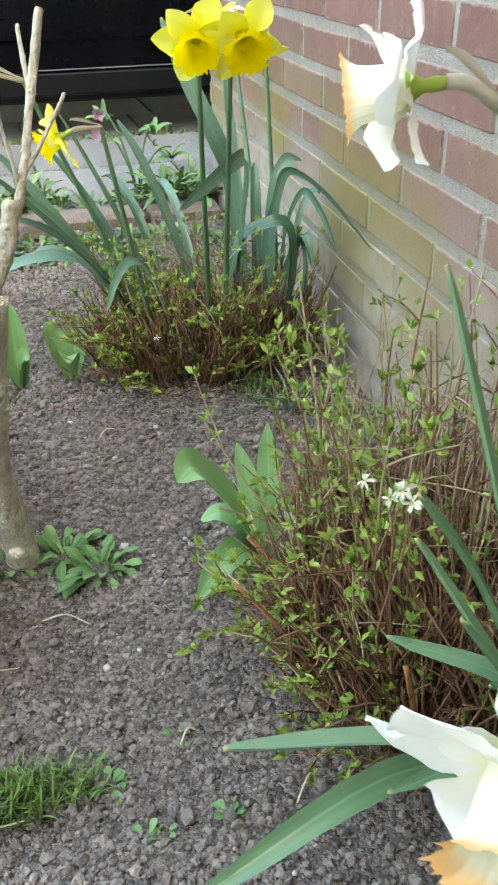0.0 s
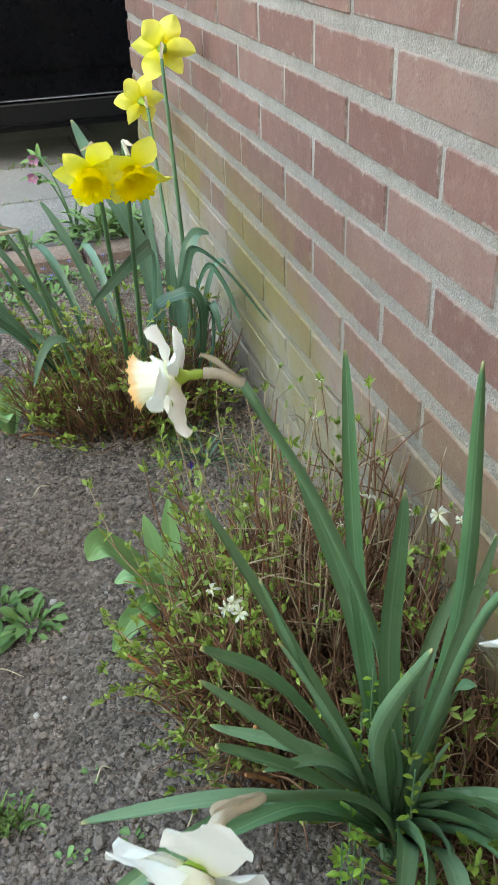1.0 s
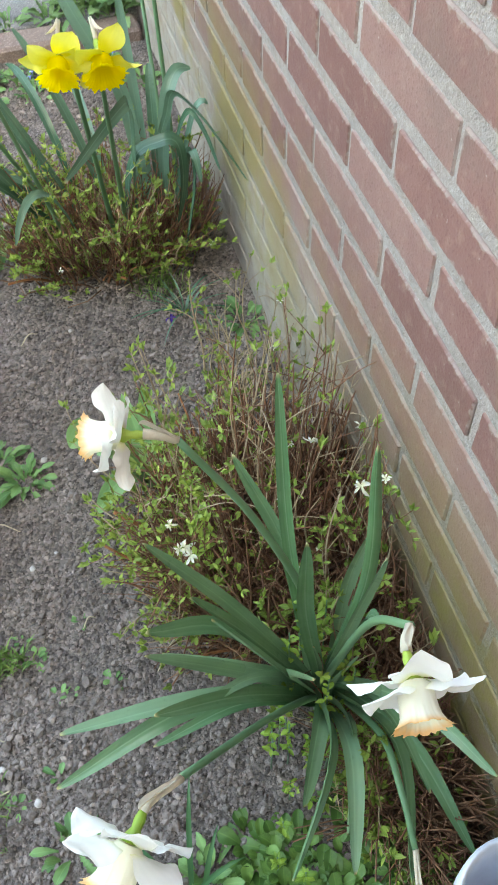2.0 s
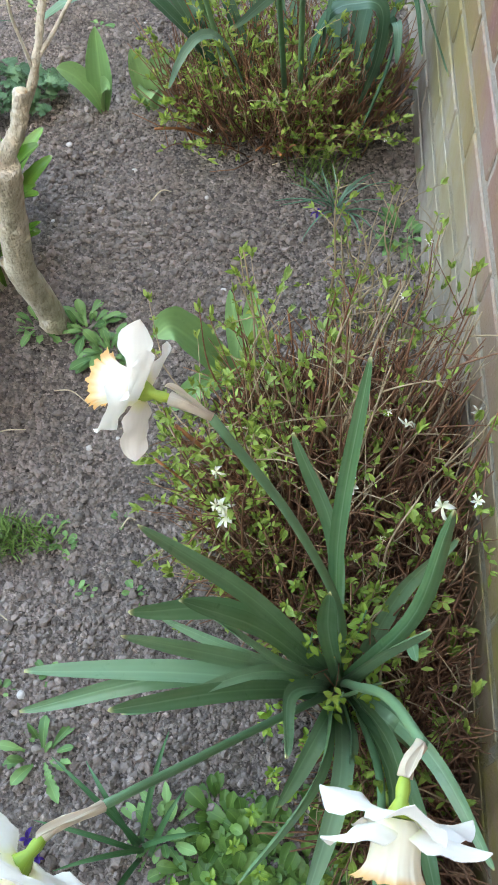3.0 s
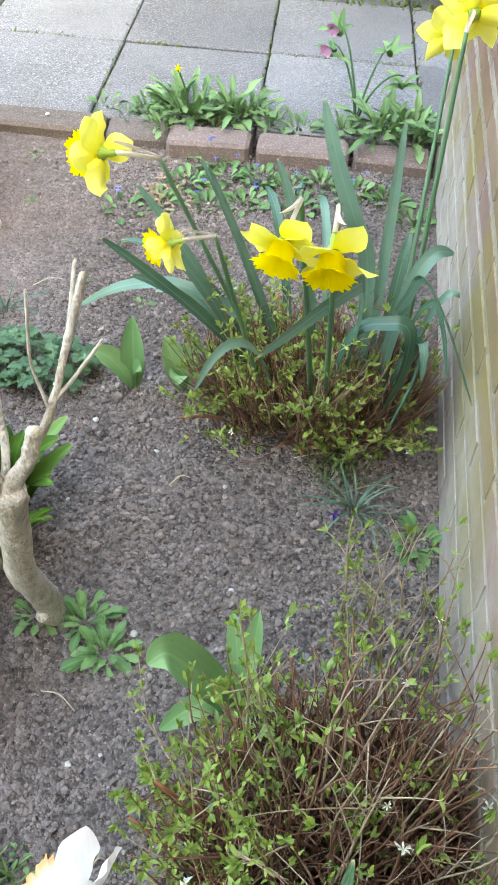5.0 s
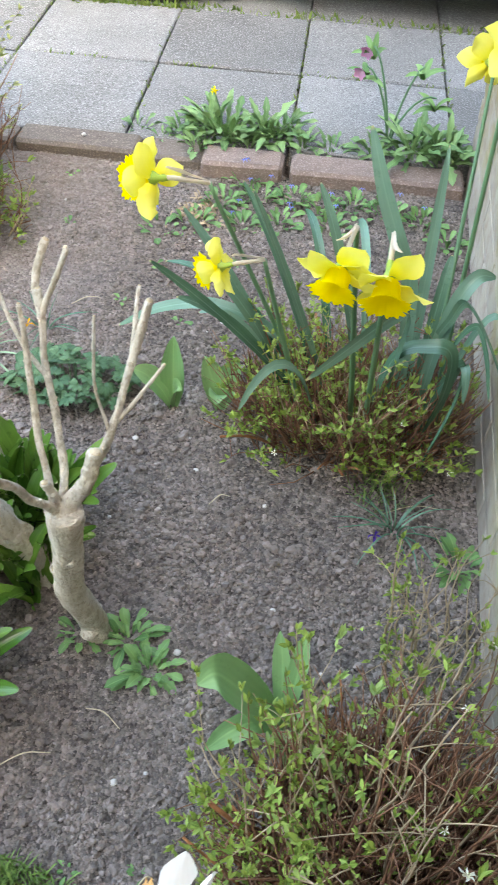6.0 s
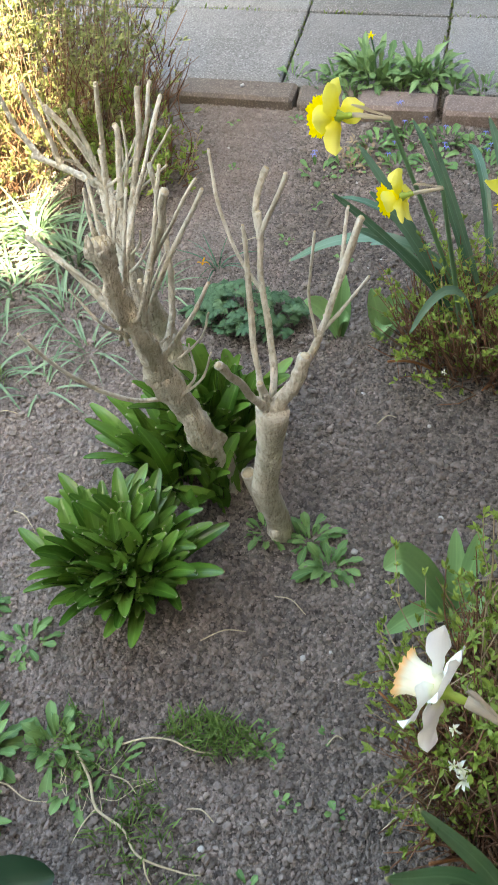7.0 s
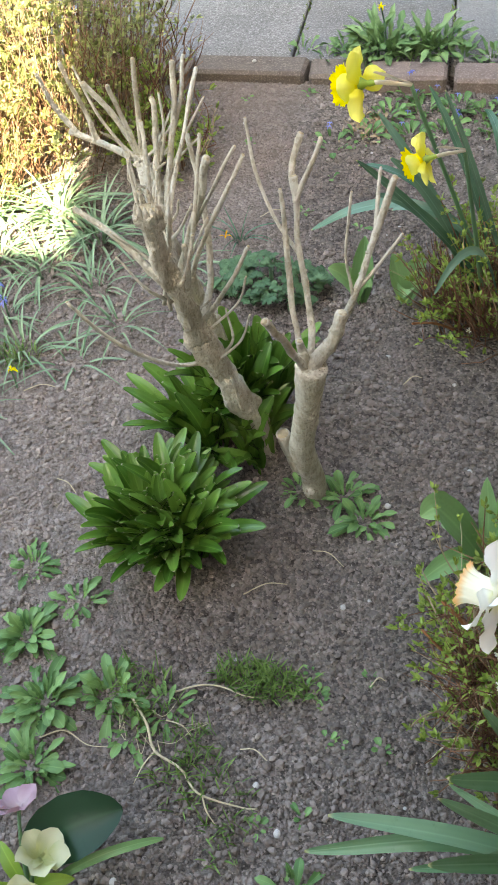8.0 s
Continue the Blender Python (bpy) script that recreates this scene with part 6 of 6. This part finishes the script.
    for x, y, z in ((0.275, 0.33, 0.07), (0.255, 0.30, 0.08), (0.30, 0.31, 0.06), (0.22, 0.29, 0.09), (0.33, 0.385, 0.06), (0.34, 0.43, 0.10), (0.32, 0.44, 0.13), (0.31, 0.40, 0.07), (0.36, 0.42, 0.14), (0.315, 0.46, 0.20), (0.36, 0.44, 0.23), (0.33, 0.48, 0.26), (0.375, 0.50, 0.27), (0.35, 0.505, 0.28), (0.39, 0.445, 0.22), (0.30, 0.44, 0.16), (0.40, 0.48, 0.23), (0.29, 0.36, 0.08)):
        c = thing("leafy_shoot", on_ground(x, y), "upright shoot with whorls of bright lime-green leaves", "ground cover", "lime-green shoots")
        s = Shape()
        tube(s, [V(0, 0, -0.006), V(0.002, 0.001, z * 0.5), V(0, 0, z)], [0.0012, 0.001, 0.0008], 5)
        part("stem", s.mesh("stem", M["stem"]), c)
        for k in range(int(7 + z * 60)):
            f = 0.35 + 0.65 * (k / (7 + z * 60))
            part("leaf", rng.choice(lime), c, Matrix.Translation((0, 0, z * f)) @ pose(0, 0, 0, 0, -rng.uniform(-10, 55), k * 137.5 + rng.uniform(-40, 40)) @ Matrix.Scale(rng.uniform(0.28, 0.55), 4))


build_far_daffodils()
build_near_daffodils()
build_shrubs()
build_stumps()
build_low_plants()


# ---- kerb plants, litter and small things ----
def build_kerb_plants():
    rng = random.Random(91)
    leaf = leaf_set("leaf", 0.065, 0.022, JAGGED, "joint_weed", 31, 4, (0.0, 0.5), 0.3, 0.35, 18)
    long_l = leaf_set("leaf", 0.115, 0.027, JAGGED, "joint_weed", 32, 6, (0.0, 0.6), 0.3, 0.45, 22)
    small = leaf_set("leaf", 0.034, 0.016, SPOON, "weed", 33, 4, (0.0, 0.4), n=6)
    dand = rosette("dandelion", -0.10, 2.385, "dandelion growing between edging and slabs with one yellow head", "weed", long_l, 38, (14, 88), 0.05, 1, (0.6, 1.1))
    s = Shape()
    tube(s, [V(0.0, -0.02, 0), V(0.0, -0.06, 0.09), V(-0.004, -0.125, 0.165)], [0.0022, 0.002, 0.0018], 6)
    part("stem", s.mesh("stem", M["stem"]), dand)
    part("flower", blossom_mesh(0.026, 9, "yellow_cup", 11), dand, Matrix.Translation((-0.004, -0.128, 0.166)), "small yellow flower head")
    for x, y, n, t in ((0.0, 2.46, 22, 1.0), (-0.20, 2.44, 18, 0.9), (-0.03, 2.36, 18, 1.0), (0.09, 2.42, 18, 1.0), (0.17, 2.41, 14, 0.9), (0.36, 2.44, 22, 1.1), (0.44, 2.42, 20, 1.1), (0.27, 2.43, 18, 1.1), (-0.32, 2.42, 8, 0.7), (-0.25, 2.34, 8, 0.7), (-0.13, 2.48, 20, 1.0), (-0.06, 2.40, 14, 0.9), (0.04, 2.50, 20, 0.9), (0.40, 2.50, 20, 1.0), (0.47, 2.46, 14, 1.0), (-0.16, 2.30, 12, 0.8), (-0.15, 2.24, 10, 0.8)):
        y = 2.345 + (y - 2.34) * 0.4
        rosette("dandelion", x, y, "leafy weed in the joint behind the edging bricks", "weed", long_l if n > 18 else leaf, int(n * 1.15), (14, 86), 0.025, 2, (0.6 * t, 1.1 * t), group="joint weeds")
    for x, y, n in ((-0.06, 2.16, 16), (0.02, 2.20, 14), (0.10, 2.20, 16), (0.17, 2.18, 18), (0.24, 2.20, 16), (0.20, 2.10, 14), (0.31, 2.18, 16), (0.0, 2.08, 12), (-0.10, 2.06, 12), (0.40, 2.16, 14), (-0.02, 2.26, 12), (0.08, 2.10, 12), (0.45, 2.08, 10), (-0.17, 2.01, 9)):
        y -= 0.03
        c = rosette("forget_me_not", x, y, "low leafy forget-me-not along the edging bricks", "flower", small, int(n * 1.7), (8, 80), 0.035, 7, (0.6, 1.25), group="forget-me-nots")
        for _ in range(rng.randint(0, 2)):
            part("blossom", blossom_mesh(0.014, 12, "blue", 5), c, Matrix.Translation((rng.uniform(-0.03, 0.03), rng.uniform(-0.04, 0.01), rng.uniform(0.045, 0.06))) @ pose(0, 0, 0, -20, 0, 0), "tiny blue flower")
    # pink hellebore beyond the kerb
    c = thing("hellebore", on_ground(0.30, 2.44), "pink-flowered hellebore with divided leaves beside the slabs", "hellebore")
    base, o = V(0.30, 2.44, 0.0), c.location
    for tip, head in (((0.225, 2.49, 0.19), 1), ((0.235, 2.50, 0.235), 1), ((0.36, 2.50, 0.20), 0), ((0.40, 2.47, 0.14), 0)):
        tip = V(*tip)
        s = Shape()
        tube(s, [p - o for p in bez(base, base + UP * 0.08, base.lerp(tip, 0.6) + UP * 0.08, tip, 9)], [0.0035, 0.003, 0.0022], 7)
        part("stem", s.mesh("stem", M["stem"]), c)
        if head:
            f = Shape()
            for k in range(5):
                e = V(math.cos(k * 1.2566), math.sin(k * 1.2566), 0)
                blade(f, bez(V(0, 0, 0), e * 0.008 + UP * 0.003, e * 0.018 + UP * 0.010, e * 0.023 + UP * 0.018, 7), 0.022, PETAL, UP, 0.2, 0.0006, 0, 0.08, k)
            part("flower", f.mesh("flower", M["pink"]), c, facing(tip + V(-0.012, -0.03, 0.0) - o, V(-0.35, -0.85, -0.25)) @ Matrix.Scale(0.75, 4), "nodding pink flower")
        for k in range(5):
            d = V(rng.uniform(-1, 1), rng.uniform(-1, 1), rng.uniform(-0.1, 0.6)).normalized() * 0.06
            add_leaf(c, tip - UP * 0.03, tip - UP * 0.03 + d, 0.006, 0.016, mat="weed", profile=POINT, n=7)
    # pale hellebore with one large dark leaf, at the near end of the bed
    c = thing("hellebore", on_ground(-0.232, 0.342), "cream hellebore flowers beside one large dark leaf", "hellebore")
    base, o = V(-0.232, 0.342, 0.0), c.location
    shift = V(0.038, 0.012, 0)
    for tip, mat, size, d in (((-0.245, 0.355, 0.10), "cream", 0.062, V(0.2, 0.4, 0.9)), ((-0.285, 0.395, 0.115), "faded_pink", 0.055, V(-0.3, 0.5, 0.7)), ((-0.255, 0.31, 0.085), "cream", 0.055, V(0.1, -0.1, 1)), ((-0.205, 0.32, 0.07), "cream", 0.04, V(0.5, -0.1, 0.8))):
        tip = V(*tip) + shift
        s = Shape()
        tube(s, [p - o for p in bez(base, base + UP * 0.04, base.lerp(tip, 0.6) + UP * 0.03, tip, 8)], [0.003, 0.0026, 0.002], 7)
        part("stem", s.mesh("stem", M["stem"]), c)
        f = Shape()
        for k in range(5):
            a = k * 2 * math.pi / 5
            e = V(math.cos(a), math.sin(a), 0)
            blade(f, bez(V(0, 0, 0), e * size * 0.2 + UP * 0.004, e * size * 0.4 + UP * 0.012, e * size * 0.5 + UP * 0.014, 7), size * 0.50, PETAL, UP, 0.3, 0.0007, 0.3, 0.22, k * 1.7)
        part("flower", f.mesh("flower", M[mat]), c, facing(tip - o, d), "cup-shaped flower")
    add_leaf(c, V(-0.247, 0.372, 0.05), V(-0.137, 0.437, 0.095), 0.012, 0.072, mat="dark_leaf", profile=BROAD, fold=0.35, wave=0.08, n=12)
    add_leaf(c, base, V(-0.092, 0.427, 0.05), 0.03, 0.012, mat="tulip", n=12)
    for k in range(6):
        a = k * 60 + 20
        e = V(math.cos(radians(a)), math.sin(radians(a)), 0)
        add_leaf(c, base + UP * 0.03, base + e * 0.06 + UP * 0.06, 0.01, 0.02, mat="weed_bright", profile=OVATE, n=7)


def build_left_flowers():
    for x, y, mat, label, h in ((-0.69, 1.29, "blue", "grape hyacinth with a faded blue flower spike", 0.10), (-0.60, 1.12, "yellow_cup", "small primrose with one bright yellow flower", 0.05)):
        c = thing("small_flower", on_ground(x, y), label, "flower")
        s = Shape()
        tube(s, [V(0, 0, -0.005), V(0.003, 0, h * 0.6), V(0, 0.002, h)], [0.002, 0.0018, 0.0015], 6)
        part("stem", s.mesh("stem", M["stem"]), c)
        for k in range(5 if mat == "blue" else 1):
            part("blossom", blossom_mesh(0.022, 40 + k, mat, 5), c, Matrix.Translation((0.004 * math.cos(k * 2.1), 0.004 * math.sin(k * 2.1), h - k * 0.012)))


def build_litter():
    rng = random.Random(63)
    # pulled-up dry root lying on the soil
    c = thing("dry_root", on_ground(-0.16, 0.55, -0.004), "pulled-up dry root with pale bent strands lying on soil", "dry twig")
    o = c.location
    def strand(pts, r):
        s = Shape()
        tube(s, [p - o for p in spline([V(x, y, gz(x, y) + z) for x, y, z in pts], 6)], [r * 0.7, r * 0.62, r * 0.5, r * 0.28], 6, 0.15, rng)
        part("strand", s.mesh("strand", M["straw"]), c)
    strand([(-0.20, 0.60, 0.01), (-0.165, 0.565, 0.018), (-0.145, 0.535, 0.014), (-0.105, 0.520, 0.012), (-0.075, 0.495, 0.014), (-0.020, 0.492, 0.008), (0.0, 0.495, 0.006)], 0.0028)
    strand([(-0.145, 0.535, 0.014), (-0.155, 0.515, 0.008), (-0.16, 0.49, 0.004)], 0.0015)
    strand([(-0.07, 0.495, 0.014), (-0.06, 0.478, 0.01), (-0.045, 0.465, 0.005)], 0.0018)
    strand([(-0.145, 0.62, 0.006), (-0.115, 0.635, 0.012), (-0.085, 0.64, 0.012), (-0.05, 0.635, 0.01), (-0.02, 0.64, 0.006)], 0.002)
    strand([(-0.145, 0.58, 0.008), (-0.12, 0.575, 0.015), (-0.105, 0.565, 0.01)], 0.0014)
    strand([(-0.30, 0.52, 0.006), (-0.27, 0.535, 0.01), (-0.235, 0.525, 0.008), (-0.205, 0.53, 0.005)], 0.0016)
    for k in range(9):
        x, y = -0.15 + rng.uniform(-0.05, 0.05), 0.56 + rng.uniform(-0.04, 0.04)
        strand([(x, y, 0.01), (x + rng.uniform(-0.03, 0.03), y + rng.uniform(-0.02, 0.02), 0.016), (x + rng.uniform(-0.05, 0.05), y + rng.uniform(-0.04, 0.04), 0.006)], 0.0007)
    # straws and thin dry stalks here and there
    for x, y, dx, dy in ((0.02, 0.87, 0.05, -0.02), (-0.06, 0.80, 0.06, 0.03), (0.32, 1.33, 0.10, 0.02), (0.40, 1.28, 0.09, 0.03), (0.12, 0.69, 0.018, 0.012), (-0.42, 0.92, 0.05, -0.03), (-0.55, 1.12, 0.06, 0.02), (-0.25, 1.70, 0.05, 0.03), (0.1, 1.25, 0.03, 0.02), (0.22, 0.62, 0.05, 0.05), (-0.02, 0.56, 0.04, -0.01)):
        s = Shape()
        tube(s, spline([V(x - dx / 2, y - dy / 2, gz(x - dx / 2, y - dy / 2) + 0.003), V(x, y + 0.006, gz(x, y) + 0.009), V(x + dx / 2, y + dy / 2, gz(x + dx / 2, y + dy / 2) + 0.003)], 5), [0.0009, 0.001, 0.0006], 5)
        tagged(new("dry_stalk", s.mesh("dry_stalk", M["straw"])), "thin dry straw-coloured stalk on the soil", "dry twig", "dry stalks")
    # pale pebbles
    spots = [(0.094, 0.974, 0.007), (0.055, 0.794, 0.006), (-0.108, 0.796, 0.005), (-0.009, 0.524, 0.006), (0.171, 1.25, 0.005), (0.05, 1.31, 0.006), (0.211, 1.063, 0.006), (-0.064, 1.362, 0.007), (-0.43, 2.29, 0.008), (0.03, 0.473, 0.007), (-0.147, 0.378, 0.006)]
    spots += [(rng.uniform(-0.7, 0.4), rng.uniform(0.4, 2.1), rng.uniform(0.002, 0.0045)) for _ in range(34)]
    protos = []
    for k in range(4):
        bm = bmesh.new()
        bmesh.ops.create_icosphere(bm, subdivisions=2, radius=1)
        for v in bm.verts:
            v.co *= 1 + 0.3 * noise.noise(v.co * 1.3 + V(k * 7, 0, 0))
            v.co.z *= 0.65
        protos.append(bm_mesh("pebble", bm, M["pebble"], True))
    for x, y, r in spots:
        p = new("pebble", rng.choice(protos))
        z = gz(x, y) if y < 2.25 else 0.034
        p.matrix_basis = pose(x, y, z + r * 0.3, 0, 0, rng.uniform(0, 360)) @ Matrix.Scale(r * 0.75, 4)
        tagged(p, "small pale pebble on the soil", "pebble", "pebbles")
    # fallen crust of dry leaves near the kerb
    s = Shape()
    for _ in range(130):
        x, y = -0.10 + rng.gauss(0, 0.03), 2.06 + rng.gauss(0, 0.035)
        b = V(x, y, gz(x, y) + 0.004)
        d = V(rng.uniform(-1, 1), rng.uniform(-1, 1), rng.uniform(-0.1, 0.5)).normalized() * rng.uniform(0.01, 0.024)
        small_leaf(s, [b, b + d * 0.5 + UP * 0.003, b + d], rng.uniform(0.004, 0.009), rng)
    tagged(new("dry_leaves", s.mesh("dry_leaves", M["twig_pale"])), "small heap of dry brown plant litter", "litter", kind="stuff")
    # moss and grass in the joints of the paving
    s = Shape()
    inv = PAVE
    for k in range(3800):
        if k < 2700:
            x, y = rng.uniform(-2.2, 1.0), 0.41 + rng.gauss(0, 0.012) + (0.02 if rng.random() < 0.3 else 0)
            if x > -0.35 and rng.random() < 0.72:
                continue
        elif k < 3300:
            x, y = rng.uniform(-1.6, 1.0), rng.gauss(0, 0.006)
            if grid_noise(np.array([x]), np.array([0.0]), 0.1, 3)[0] < 0.1:
                continue
        else:
            x, y = 0.404 * rng.randint(-4, 2) + rng.gauss(0, 0.004), rng.uniform(-0.4, 0.45)
        b = inv @ V(x, y, 0.022)
        big = 1.7 if k < 2700 else 1.0
        t = b + V(rng.uniform(-0.012, 0.012), rng.uniform(-0.012, 0.012), rng.uniform(0.004, 0.018)) * big
        small_leaf(s, [b, b.lerp(t, 0.5), t], rng.uniform(0.003, 0.006) * big, rng)
    tagged(new("joint_moss", s.mesh("joint_moss", M["moss"])), "moss and grass growing in the slab joints", "moss", kind="stuff")
    # pale pot at the foot of the wall
    c = Shape()
    rings, uvs = [], []
    for r, z in ((0.045, 0.0), (0.05, 0.004), (0.062, 0.07), (0.068, 0.10), (0.071, 0.104), (0.071, 0.118), (0.064, 0.118), (0.060, 0.10), (0.05, 0.02)):
        rings.append([V(r * math.cos(a * math.pi / 18), r * math.sin(a * math.pi / 18), z) for a in range(36)])
        uvs.append([(a / 36, z) for a in range(36)])
    c.rings(rings, uvs)
    p = new("plant_pot", c.mesh("plant_pot", M["pot"]))
    p.location = on_ground(0.438, 0.192, 0.003)
    p.scale = (0.81, 0.81, 2.35)
    tagged(p, "smooth pale grey-blue pot beside the wall", "pot")


build_kerb_plants()
build_left_flowers()
build_litter()


# ---- bricks of the wall ----
build_wall_bricks(WALL)
